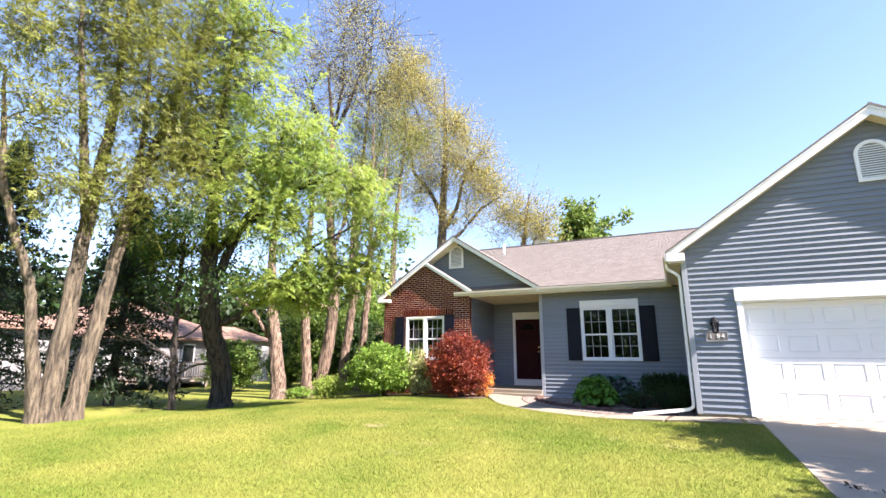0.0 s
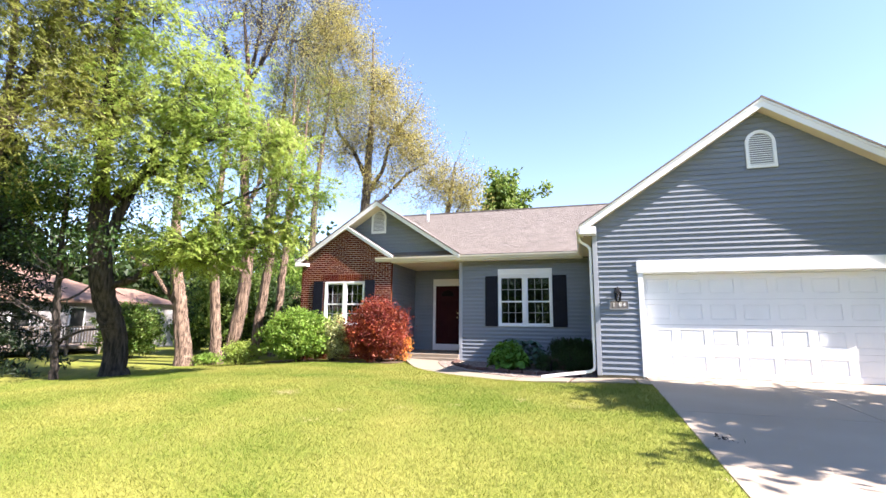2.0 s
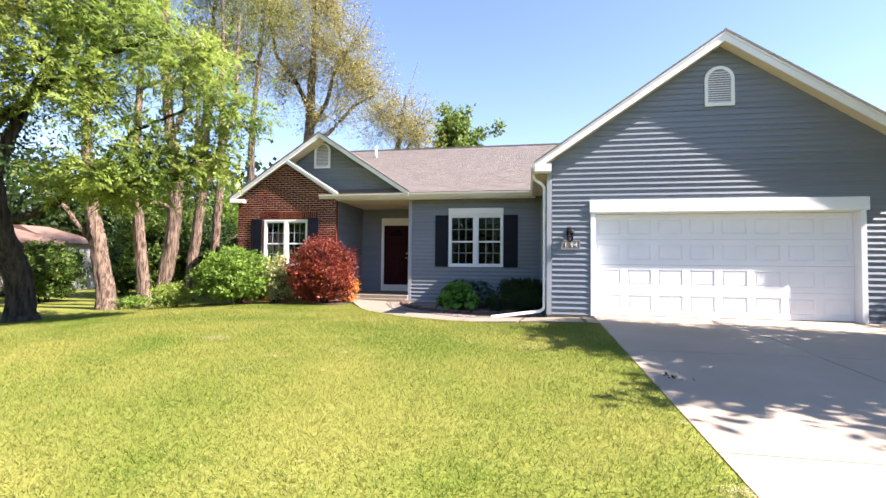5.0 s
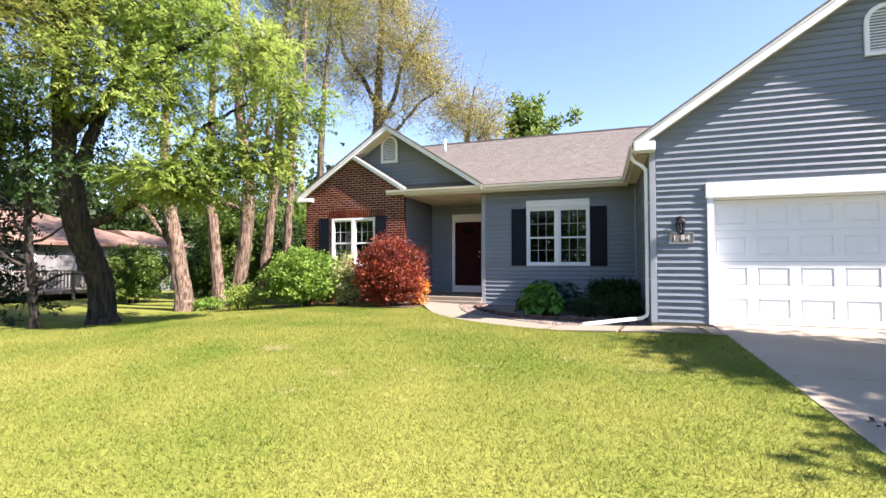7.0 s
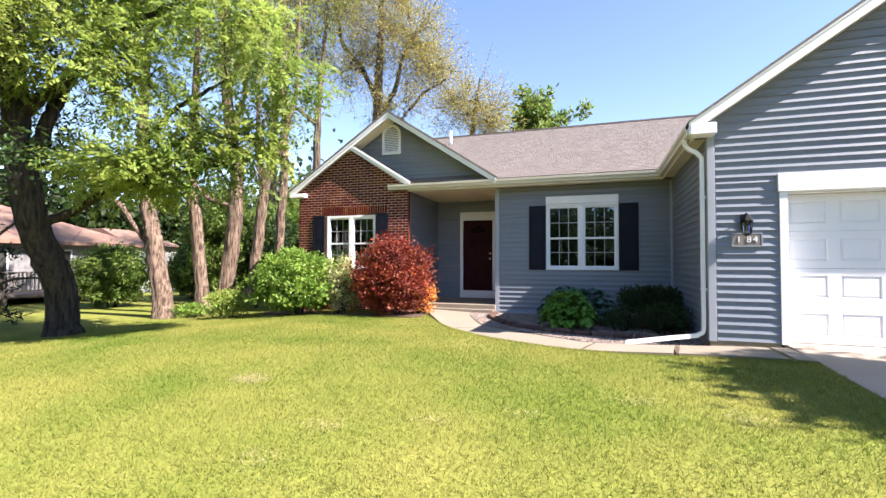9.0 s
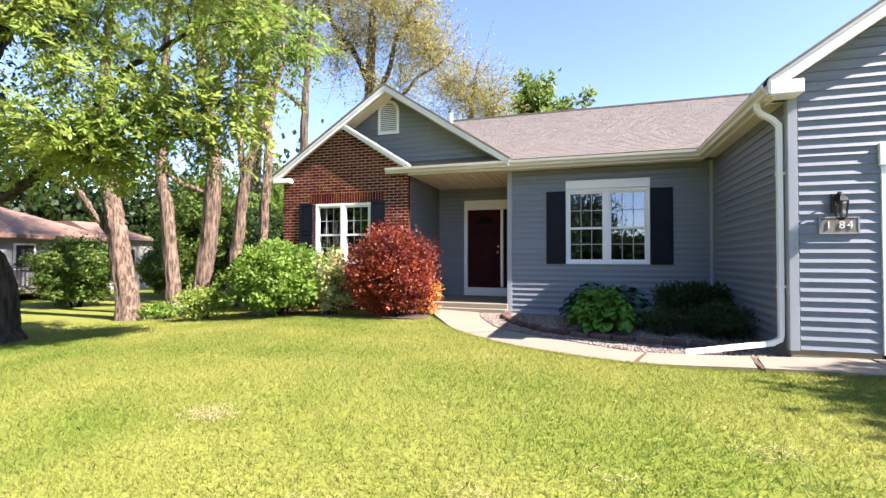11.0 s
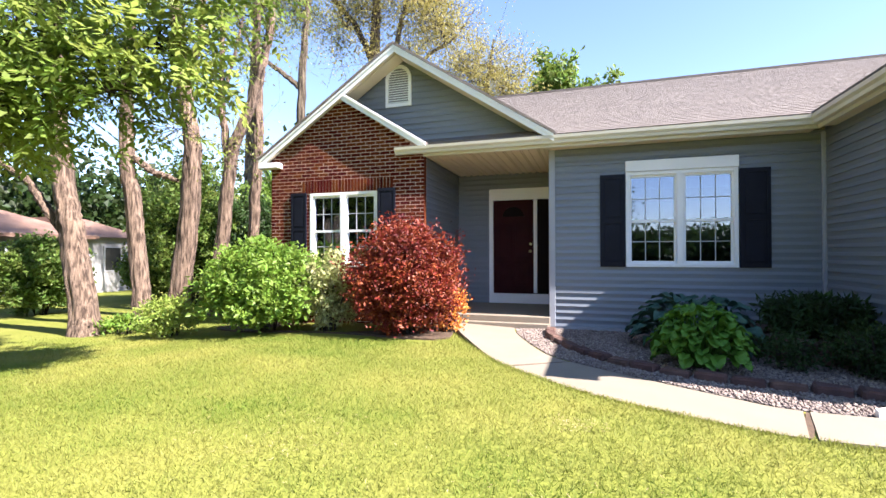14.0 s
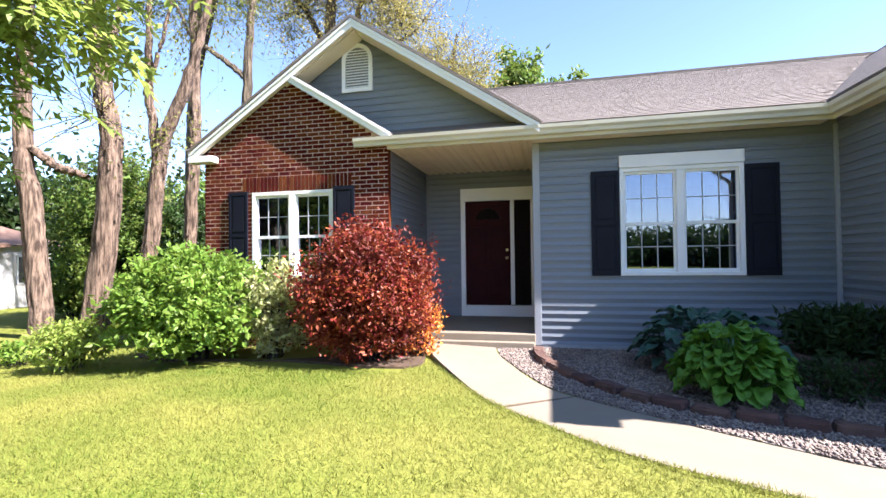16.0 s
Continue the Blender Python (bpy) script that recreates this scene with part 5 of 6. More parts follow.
# the dark limb bark here paints in limbs seen against a bright sky
haze = dict(style="small", per=190, size=0.105, clump=0.46, twigs=8, twig=1.1, dense=1.3, fine=0.008, limb_bark=DK, group="tall budding trees behind the house")
crowned("tree", "slim forked tree with thin olive buds",
        [[(-13.4, 20.2, 0.0, 0.20), (-13.3, 20.3, 5.0, 0.17), (-13.2, 20.3, 8.5, 0.13), (-12.9, 20.3, 11.5, 0.08), (-12.6, 20.3, 14.5, 0.03)],
         [(-13.2, 20.3, 7.6, 0.10), (-13.9, 20.1, 8.2, 0.08), (-15.0, 19.9, 9.0, 0.06), (-16.0, 19.8, 11.0, 0.03)]],
        GY, LEAF_OLIVE, 73, [(-12.6, 20.3, 13.6, 1.6, 1.4, 1.6, 14), (-15.8, 19.8, 11.4, 1.4, 1.3, 1.2, 11), (-13.6, 20.3, 11.2, 1.3, 1.2, 1.1, 9)], **haze)
crowned("tree", "tall spreading tree with hazy golden buds",
        [[(-12.2, 24.0, 0.0, 0.36), (-12.25, 24.0, 6.0, 0.30), (-12.2, 24.0, 9.5, 0.24), (-12.0, 24.0, 14.0, 0.13), (-12.2, 24.1, 19.5, 0.04)],
         [(-12.2, 24.0, 8.8, 0.14), (-11.3, 24.2, 10.4, 0.11), (-10.8, 24.3, 12.6, 0.08), (-9.6, 24.4, 13.9, 0.05), (-9.0, 24.5, 15.2, 0.02)],
         [(-12.2, 24.0, 8.0, 0.12), (-11.2, 24.3, 8.7, 0.10), (-10.0, 24.8, 10.3, 0.07), (-8.9, 25.0, 10.9, 0.04), (-8.0, 25.0, 12.0, 0.02)],
         [(-12.2, 24.0, 9.8, 0.14), (-13.0, 23.8, 11.6, 0.11), (-14.2, 23.8, 13.0, 0.09), (-14.8, 23.7, 16.5, 0.07), (-15.4, 23.6, 20.5, 0.03)]],
        GY, LEAF_TAN, 67,
        [(-13.6, 24.1, 18.0, 1.6, 1.7, 1.7, 28), (-11.9, 24.1, 15.6, 1.4, 1.5, 1.3, 24), (-10.4, 24.4, 13.2, 1.3, 1.4, 1.1, 20), (-9.5, 24.8, 11.3, 1.0, 1.1, 0.8, 12), (-10.6, 24.3, 12.0, 1.6, 1.5, 1.2, 20), (-12.2, 24.0, 13.2, 1.6, 1.6, 1.5, 20),
         (-14.4, 23.7, 15.0, 1.7, 1.6, 1.5, 22), (-15.2, 23.6, 19.4, 1.8, 1.6, 1.8, 24), (-14.0, 23.8, 11.6, 1.4, 1.4, 1.2, 14), (-14.9, 24.0, 21.3, 1.8, 1.8, 1.5, 22), (-11.2, 24.2, 9.6, 1.2, 1.2, 0.7, 10)], **haze)
crowned("tree", "smaller budding tree with spreading grey limbs behind the roof",
        [[(-8.4, 27.0, 0.0, 0.26), (-8.3, 27.0, 6.5, 0.20), (-7.9, 27.0, 9.5, 0.10), (-7.6, 27.0, 11.6, 0.03)],
         [(-8.2, 27.0, 7.2, 0.10), (-7.2, 27.1, 8.8, 0.07), (-6.2, 27.2, 10.0, 0.02)]],
        GY, LEAF_TAN, 71, [(-8.4, 27.0, 10.4, 1.1, 1.2, 1.0, 16), (-7.1, 27.1, 9.5, 0.9, 1.0, 0.7, 11), (-9.0, 27.0, 9.8, 1.2, 1.1, 1.0, 12), (-7.3, 27.0, 9.2, 1.1, 1.0, 0.6, 8)], **haze)
crowned("tree", "tall sparse tree with olive buds beyond the shrubs",
        [[(-20.0, 25.5, 0.0, 0.36), (-19.9, 25.5, 8.0, 0.28), (-19.6, 25.5, 14.0, 0.16), (-19.2, 25.6, 22.0, 0.04)],
         [(-19.8, 25.5, 10.0, 0.14), (-18.4, 25.3, 14.0, 0.10), (-17.4, 25.2, 19.0, 0.03)]],
        GY, LEAF_OLIVE, 61, [(-19.4, 25.5, 17.0, 2.0, 1.8, 2.0, 22), (-17.6, 25.3, 18.0, 1.8, 1.6, 1.8, 20), (-18.0, 25.3, 14.0, 1.6, 1.5, 1.4, 12), (-21.0, 25.5, 14.0, 1.8, 1.6, 1.5, 14), (-18.6, 25.5, 21.5, 2.0, 1.8, 1.5, 16)], **haze)
tree("tree", "leafy green tree rising behind the roof",
     [[(-4.6, 29.6, 0.0, 0.25), (-4.6, 29.6, 6.0, 0.18), (-4.5, 29.6, 8.0, 0.10), (-4.2, 29.6, 9.9, 0.03)]],
     GY, LEAF_GREEN, 79, 4200, 0.30, first=0.62, limbs_per=12, length=1.5, cloud=0.3, deepest=3, kids=3, out_lift=0.9, group="tall budding trees behind the house")
# shade trees beside the driveway
tree("tree", "leafy shade tree beside the driveway",
     [[(8.6, 6.6, 0.0, 0.2), (8.6, 6.6, 2.2, 0.16), (8.55, 6.6, 3.6, 0.12), (8.5, 6.6, 5.6, 0.03)]],
     DK, LEAF_GREEN, 83, 20000, 0.22, first=0.55, limbs_per=12, length=1.7, cloud=0.34, group="shade trees by the driveway")
tree("tree", "second leafy shade tree beyond the driveway",
     [[(12.2, 7.3, 0.0, 0.2), (12.2, 7.3, 2.2, 0.16), (12.15, 7.3, 3.8, 0.12), (12.1, 7.3, 6.0, 0.03)]],
     DK, LEAF_GREEN, 89, 20000, 0.22, first=0.55, limbs_per=12, length=1.8, cloud=0.34, group="shade trees by the driveway")


def conifer(at, height, radius, seed):
    rng = np.random.default_rng(seed)
    z = float(ground_height(at[0], at[1]))
    t = thing("spruce", "dark spruce with drooping branches", "tree", (*at, z), "spruces by the fence")
    limbs, tips = [([(0, 0, -0.1), (0, 0, height * 0.5), (0, 0, height)], [0.16, 0.10, 0.01], 8)], []
    for k in range(90):
        f = (k + 0.5) / 90
        h, r = 0.5 + f * (height - 0.6), radius * (1 - f) ** 0.8 * rng.uniform(0.75, 1.1)
        a = k * 2.4
        c, s = math.cos(a), math.sin(a)
        pts = [(0, 0, h), (c * r * 0.5, s * r * 0.5, h - 0.04 * r), (c * r, s * r, h - 0.22 * r)]
        limbs.append((pts, [0.03, 0.02, 0.006], 4))
        for q in np.linspace(0.2, 1, 9):
            tips.append((c * r * q, s * r * q, h - 0.22 * r * q * q))
    limbs_mesh("trunk", limbs, DARKBARK, t)
    tips = np.array(tips)
    pick = tips[rng.integers(0, len(tips), 17000)] + rng.normal(0, 0.12, (17000, 3)) * np.array([1, 1, 0.6])
    leaves_mesh("crown", pick, 0.17, LEAF_NEEDLE, t, rng, droop=0.6, slim=0.28)


conifer((-16.3, 8.9), 7.0, 2.4, 5)
conifer((-19.0, 6.4), 8.5, 2.8, 6)


def shrub(name, label, at, radius, height, material, seed, count, size, slim=0.5, lumps=0.18, group="", bark=None, floor=0.05):
    """A rounded bush: stems from the foot, and leaves thickest towards an uneven outer shell."""
    rng = np.random.default_rng(seed)
    z = float(ground_height(*at))
    t = thing(name, label, "bush", (at[0], at[1], z), group)
    limbs = []
    for _ in range(14):
        a, q = rng.uniform(0, math.tau), rng.uniform(0.3, 0.8)
        end = np.array([math.cos(a) * radius[0] * q, math.sin(a) * radius[1] * q, height * rng.uniform(0.55, 0.9)])
        foot = np.array([math.cos(a) * 0.12, math.sin(a) * 0.12, -0.05])
        mid = foot * 0.4 + end * 0.5 + np.array([0, 0, 0.12])
        limbs.append(([foot, mid, end], [0.018, 0.012, 0.004], 4))
    limbs_mesh("branchwork", limbs, bark or DARKBARK, t)
    sprigs = max(40, int(count / 34))
    d = rng.normal(size=(sprigs, 3))
    d /= np.linalg.norm(d, axis=1, keepdims=True)
    d[:, 2] = np.where(d[:, 2] < -0.9, -d[:, 2], d[:, 2])
    shell = np.where(rng.random(sprigs) < 0.7, rng.uniform(0.80, 0.98, sprigs), rng.uniform(0.35, 0.8, sprigs)) * (1 + rng.normal(0, lumps * 0.45, sprigs))
    half = height / 2
    tip = d * shell[:, None] * np.array([radius[0], radius[1], half * 0.94]) + np.array([0, 0, half])
    narrow = np.clip(0.80 + 0.4 * tip[:, 2] / half, 0.7, 1.0)
    tip[:, :2] *= narrow[:, None]
    root = np.array([0, 0, half * 0.5])
    which = rng.integers(0, sprigs, count)
    along_ = rng.uniform(-0.16, 0.04, (count, 1))
    p = tip[which] + (tip[which] - root) * along_ + rng.normal(0, 0.055 + 0.028 * min(radius), (count, 3)) * np.array([1, 1, 0.75])
    p = p[p[:, 2] > floor]
    leaves_mesh("foliage", p, size, material, t, rng, droop=-0.25, slim=slim)
    return t


shrub("shrub", "large rounded fresh-green shrub beside the brick wall", (-8.85, 13.1), (1.15, 0.95), 1.66, LEAF_BUSH, 101, 19000, 0.095, 0.55, 0.30)
shrub("shrub", "cream-variegated shrub under the window", (-7.72, 13.25), (0.62, 0.5), 1.45, LEAF_CREAM, 102, 5200, 0.09, 0.5, 0.2)
shrub("barberry_bush", "rounded dark red barberry bush by the walk", (-6.24, 13.2), (0.93, 0.80), 1.86, LEAF_RED, 103, 36000, 0.060, 0.55, 0.36)
shrub("shrub", "small orange-leaved shrub at the foot of the porch", (-5.62, 13.62), (0.3, 0.3), 0.85, LEAF_ORANGE, 104, 1500, 0.06, 0.6)
shrub("shrub", "low yellow-green shrub at the lawn edge", (-10.75, 12.75), (0.62, 0.5), 0.72, LEAF_BRIGHT, 105, 2600, 0.08, 0.5)
shrub("shrub", "small dark green plants at the garage corner", (6.75, 10.35), (0.40, 0.30), 0.36, LEAF_GREEN, 107, 900, 0.08, 0.5)
shrub("shrub", "low weedy green growth round the trunks", (-12.4, 13.1), (0.5, 0.4), 0.35, LEAF_BUSH, 106, 900, 0.09, 0.5)
under = "understory shrubs behind the trees"
for k, (x, y, rx, ry, h, m) in enumerate([(-16.3, 18.4, 1.9, 1.5, 5.2, LEAF_GREEN), (-14.6, 19.2, 1.8, 1.4, 3.6, LEAF_DARK), (-12.9, 22.5, 1.9, 1.4, 5.0, LEAF_GREEN), (-17.4, 19.5, 2.0, 1.6, 4.8, LEAF_DARK),
                                           (-11.2, 18.2, 1.0, 1.0, 2.6, LEAF_GREEN), (-15.6, 23.0, 2.6, 1.8, 5.8, LEAF_BUSH), (-21.5, 24.0, 2.8, 2.0, 5.2, LEAF_DARK),
                                           (-18.6, 15.3, 1.2, 1.1, 2.3, LEAF_GREEN), (-20.5, 3.0, 2.4, 2.0, 3.6, LEAF_DARK), (-19.6, 19.7, 1.1, 1.0, 2.3, LEAF_GREEN)]):
    shrub("shrub", "dense leafy shrub in the shade of the trees" if m is LEAF_DARK else "loose green shrub behind the trunks", (x, y), (rx, ry), h, m, 120 + k, 15000, 0.135, 0.5, 0.34, under)

# far woods all round
rng = np.random.default_rng(7)
cl = []
for a in np.arange(0, math.tau, 0.035):
    far = rng.uniform(62, 85)
    h = rng.uniform(9, 14) if math.cos(a) > -0.2 else rng.uniform(15, 18) if math.sin(a) < 0.02 else rng.uniform(6.0, 7.0)
    cl.append(np.array([math.sin(a) * far, math.cos(a) * far, 0]) + rng.normal(0, 1, (2600 if math.cos(a) < -0.2 else 1900 if math.sin(a) < 0 else 800, 3)) * np.array([2.2, 2.2, h * 0.25]) + np.array([0, 0, h * 0.4]))
cl = np.concatenate(cl)
woods = leaves_mesh("far_woods", cl[cl[:, 2] > 0], 0.75, LEAF_FAR, None, rng, slim=0.8)
tagged(woods, "distant hazy line of green woods", "woods", kind="stuff")

# mulch under the bushes
bm = bmesh.new()
outline = [(-10.0, 13.3), (-9.2, 13.0), (-7.9, 12.95), (-6.9, 12.9), (-6.0, 12.8), (-5.45, 12.95), (-5.55, 13.7), (-5.85, 14.3), (-6.0, 14.4), (-9.9, 14.4), (-10.6, 13.7)]
ring = [(p.x, p.y) for p in spread_line([(*q, 0) for q in outline + outline[:1]], 0.25)]
solid(bm, [(x, y, 0.0) for x, y in ring], [(x, y, max(float(ground_height(x, y)) + 0.03, 0.17)) for x, y in ring])
tagged(link("mulch_bed", bm, SOIL), "brown mulch bed under the shrubs", "mulch", kind="structure")


# ---- stones, hostas ----
def block_mesh(name, length, depth, height):
    bm = boxed(-length / 2, length / 2, -depth / 2, depth / 2, 0, height, 0.018)
    r = random.Random(3)
    for v in bm.verts:
        v.co += Vector((r.uniform(-1, 1), r.uniform(-1, 1), r.uniform(-1, 1))) * 0.011
    mesh = bpy.data.meshes.new(name)
    bm.to_mesh(mesh)
    bm.free()
    mesh.materials.append(EDGING)
    return mesh


edging = thing("bed_edging", "curved row of red-brown concrete edging blocks", "edging")
line = spread_line([(-3.98, 14.2, 0), (-3.92, 13.6, 0), (-3.6, 12.85, 0), (-3.1, 12.15, 0), (-2.55, 11.75, 0), (-2.0, 11.55, 0), (-1.3, 11.4, 0), (-0.2, 11.3, 0)], 0.30)
block = block_mesh("block", 0.285, 0.16, 0.085)
for a, b in zip(line, line[1:]):
    ob = new("block", block)
    ob.parent = edging
    mid = (a + b) / 2
    ob.matrix_local = pose(mid.x + random.uniform(-0.012, 0.012), mid.y + random.uniform(-0.012, 0.012), 0.335 + random.uniform(-0.015, 0.012), random.uniform(-5, 5), random.uniform(-3, 3), math.degrees(math.atan2(b.y - a.y, b.x - a.x)) + random.uniform(-4, 4))
terrace = thing("retaining_wall", "low stacked block wall of the raised bed", "retaining wall")
big = block_mesh("block", 0.29, 0.19, 0.14)
line = spread_line([(-1.35, 13.9, 0), (-1.25, 13.2, 0), (-0.85, 12.75, 0), (-0.2, 12.6, 0)], 0.30)
for row in range(2):
    for a, b in zip(line, line[1:]):
        ob = new("block", big)
        ob.parent = terrace
        mid = (a + b) / 2 if row == 0 else b
        ob.matrix_local = pose(mid.x + row * 0.02, mid.y + row * 0.02, 0.335 + row * 0.142, 0, 0, math.degrees(math.atan2(b.y - a.y, b.x - a.x)) + random.uniform(-3, 3))
fill = [(p.x + 0.05, p.y + 0.05) for p in line] + [(0.0, 12.65), (0.0, 14.45), (-1.3, 14.45)]
tagged(link("raised_bed", solid(bmesh.new(), [(x, y, 0.34) for x, y in fill], [(x, y, 0.58) for x, y in fill]), SOIL), "dark soil of the raised bed", "soil", kind="structure")


def hosta_leaf(length, width, material):
    bm = bmesh.new()
    rows = []
    for i in range(8):
        t = i / 7
        w = width * 0.5 * (math.sin(math.pi * min(1, t * 0.93 + 0.07)) ** 0.75) * (1.12 - 0.45 * t)
        h = 0.16 * length * math.sin(t * 2.3) - 0.22 * length * t * t
        rows.append([bm.verts.new((length * t, s * w, h + abs(s) * w * 0.32 - (0.012 if s == 0 else 0) + 0.016 * math.sin(11 * t + 4 * s) * (0.3 + abs(s)))) for s in (-1, -0.5, 0, 0.5, 1)])
    for a, b in zip(rows, rows[1:]):
        for k in range(4):
            bm.faces.new((a[k], a[k + 1], b[k + 1], b[k]))
    mesh = bpy.data.meshes.new("leaf")
    bm.to_mesh(mesh)
    bm.free()
    mesh.materials.append(material)
    mesh.polygons.foreach_set("use_smooth", [True] * len(mesh.polygons))
    return mesh


def hosta(label, at, radius, height, material, count, length, seed):
    r = random.Random(seed)
    t = thing("hosta", label, "plant", at, "hostas in the gravel bed")
    mesh = hosta_leaf(length, length * 0.9, material)
    stalks = []
    for k in range(count):
        f = (k + 0.5) / count
        a = k * 2.39996 + r.uniform(-0.3, 0.3)
        tilt = math.radians(4 + 80 * f ** 0.56)
        reach = (radius - 0.6 * length) * math.sin(tilt) * r.uniform(0.85, 1.08)
        z = 0.10 + (height - 0.10) * math.cos(tilt) * r.uniform(0.9, 1.1)
        ob = new("leaf", mesh)
        ob.parent = t
        ob.matrix_local = pose(math.cos(a) * reach, math.sin(a) * reach, z, r.uniform(-14, 14), -24 + math.degrees(tilt) * 0.58 + r.uniform(-16, 16), math.degrees(a)) @ Matrix.Scale(r.uniform(0.75, 1.15), 4)
        stalks.append(([(math.cos(a) * 0.05, math.sin(a) * 0.05, -0.03), (math.cos(a) * reach * 0.5, math.sin(a) * reach * 0.5, z * 0.5), (math.cos(a) * reach, math.sin(a) * reach, z * 0.96)], [0.008, 0.006, 0.005], 4))
    limbs_mesh("petiole", stalks, material, t)


hosta("lime-green hosta with broad ribbed leaves", (-2.1, 12.2, 0.345), 0.50, 0.66, LEAF_LIME, 170, 0.19, 1)
hosta("large blue-green hosta in the wall's shade", (-1.95, 13.35, 0.345), 0.80, 0.66, LEAF_BLUE, 110, 0.27, 2)
shrub("shrub", "low spreading dark green shrub in the raised bed", (-0.55, 13.35), (0.62, 0.5), 0.52, LEAF_DARK, 140, 3600, 0.12, 0.3, 0.25)
for ob in [o for o in scene.objects if o.get("label", "").startswith("low spreading")]:
    ob.location.z = 0.57
shrub("shrub", "small clipped dark shrub behind the hosta", (-1.15, 12.35), (0.3, 0.3), 0.42, LEAF_DARK, 141, 1500, 0.05, 0.4)
shrub("shrub", "rounded very dark evergreen shrub against the garage wall", (-0.43, 12.2), (0.44, 0.42), 0.56, LEAF_DARK, 143, 4200, 0.05, 0.4, 0.15)
for ob in [o for o in scene.objects if o.get("label", "").startswith("rounded very dark")]:
    ob.location.z = 0.345

# loose pebbles
rng = np.random.default_rng(17)
n_ = 26000
px, py = rng.uniform(-4.5, 0.0, n_), rng.uniform(10.6, 14.45, n_)
inner_x, inner_y = np.array([p.x for p in inner]), np.array([p.y for p in inner])
order = np.argsort(inner_x)
keep = py > np.interp(px, inner_x[order], inner_y[order]) + 0.03
keep &= ~((px > -1.2) & (py > 12.75))
px, py = px[keep], py[keep]
n_ = len(px)
octa = np.array([(1, 0, 0), (0, 1, 0), (-1, 0, 0), (0, -1, 0), (0, 0, 0.75), (0, 0, -0.75)])
tri = np.array([(0, 1, 4), (1, 2, 4), (2, 3, 4), (3, 0, 4), (1, 0, 5), (2, 1, 5), (3, 2, 5), (0, 3, 5)])
turn = rng.uniform(0, math.tau, n_)
scale_ = rng.uniform(0.010, 0.024, (n_, 3))
v = octa[None] * scale_[:, None, :]
c, s = np.cos(turn)[:, None], np.sin(turn)[:, None]
v = np.stack([v[:, :, 0] * c - v[:, :, 1] * s, v[:, :, 0] * s + v[:, :, 1] * c, v[:, :, 2] + rng.uniform(0, 0.004, (n_, 1))], -1) + np.stack([px, py, np.full(n_, 0.35)], 1)[:, None, :]
pebbles = raw("pebbles", v.reshape(-1, 3), (tri[None] + np.arange(n_)[:, None, None] * 6).reshape(-1, 3), PEBBLE, smooth=True)
tagged(pebbles, "loose grey and pinkish river pebbles", "pebbles", kind="stuff")

# ---- grass ----
THATCH = [(-0.35, 7.5, 0.13, 160), (-1.18, 7.72, 0.12, 130), (-3.67, 6.39, 0.10, 100), (-3.77, 5.73, 0.10, 100), (-2.89, 6.72, 0.10, 80), (-2.19, 7.11, 0.10, 60), (-5.19, 7.27, 0.13, 520), (-3.4, 9.85, 0.12, 90), (-5.4, 9.0, 0.5, 120), (-3.4, 8.4, 0.6, 140), (-1.2, 8.2, 0.6, 140), (-4.5, 4.6, 0.6, 120), (-2.0, 3.6, 0.5, 120), (0.90, 3.8, 0.07, 120), (0.92, 2.6, 0.06, 60), (0.92, 4.9, 0.06, 50)]
rng = np.random.default_rng(29)
outer_x, outer_y = np.array([p.x for p in outer]), np.array([p.y for p in outer])
order = np.argsort(outer_x)
bx, by = [], []
for x0, x1, y0, y1, density in ((-15.0, 0.97, -3.0, 16.0, 3200),):
    n_ = int((x1 - x0) * (y1 - y0) * density)
    bx.append(rng.uniform(x0, x1, n_)), by.append(rng.uniform(y0, y1, n_))
bx, by = [np.concatenate(bx)], [np.concatenate(by)]
thin = smoothstep(-15.0, -7.0, bx[0]) * smoothstep(-3.0, 1.6, by[0]) * (1 - 0.5 * smoothstep(11.0, 16.0, by[0]))
some = rng.random(len(thin)) < thin
bx, by = [bx[0][some]], [by[0][some]]
rim = rng.uniform(-5.6, 0.97, 5000)
bx.append(rim), by.append(np.interp(rim, outer_x[order], outer_y[order]) - rng.uniform(-0.02, 0.07, 5000))
bx, by = np.concatenate(bx), np.concatenate(by)
limit = np.where(bx > -5.6, np.interp(bx, outer_x[order], outer_y[order]), np.where(bx > -10.2, 12.62, 99.0))
keep = by < limit + 0.020 + 0.022 * np.sin(bx * 9.1) * np.sin(bx * 23.7)
bx, by = bx[keep], by[keep]
n_ = len(bx)
bz = ground_height(bx, by) - 0.005
a = rng.uniform(0, math.tau, n_)
tall_ = rng.uniform(0.020, 0.048, n_)
lean = rng.normal(0, 0.024, (n_, 2))
wide = rng.uniform(0.0030, 0.0056, n_)
p0 = np.stack([bx - np.cos(a) * wide, by - np.sin(a) * wide, bz], 1)
p1 = np.stack([bx + np.cos(a) * wide, by + np.sin(a) * wide, bz], 1)
p2 = np.stack([bx + lean[:, 0], by + lean[:, 1], bz + tall_], 1)
grass = raw("grass", np.stack([p0, p1, p2], 1).reshape(-1, 3), np.arange(n_ * 3).reshape(-1, 3), GRASS)
tagged(grass, "short mown grass blades, yellow-green in the sun", "grass", kind="stuff")

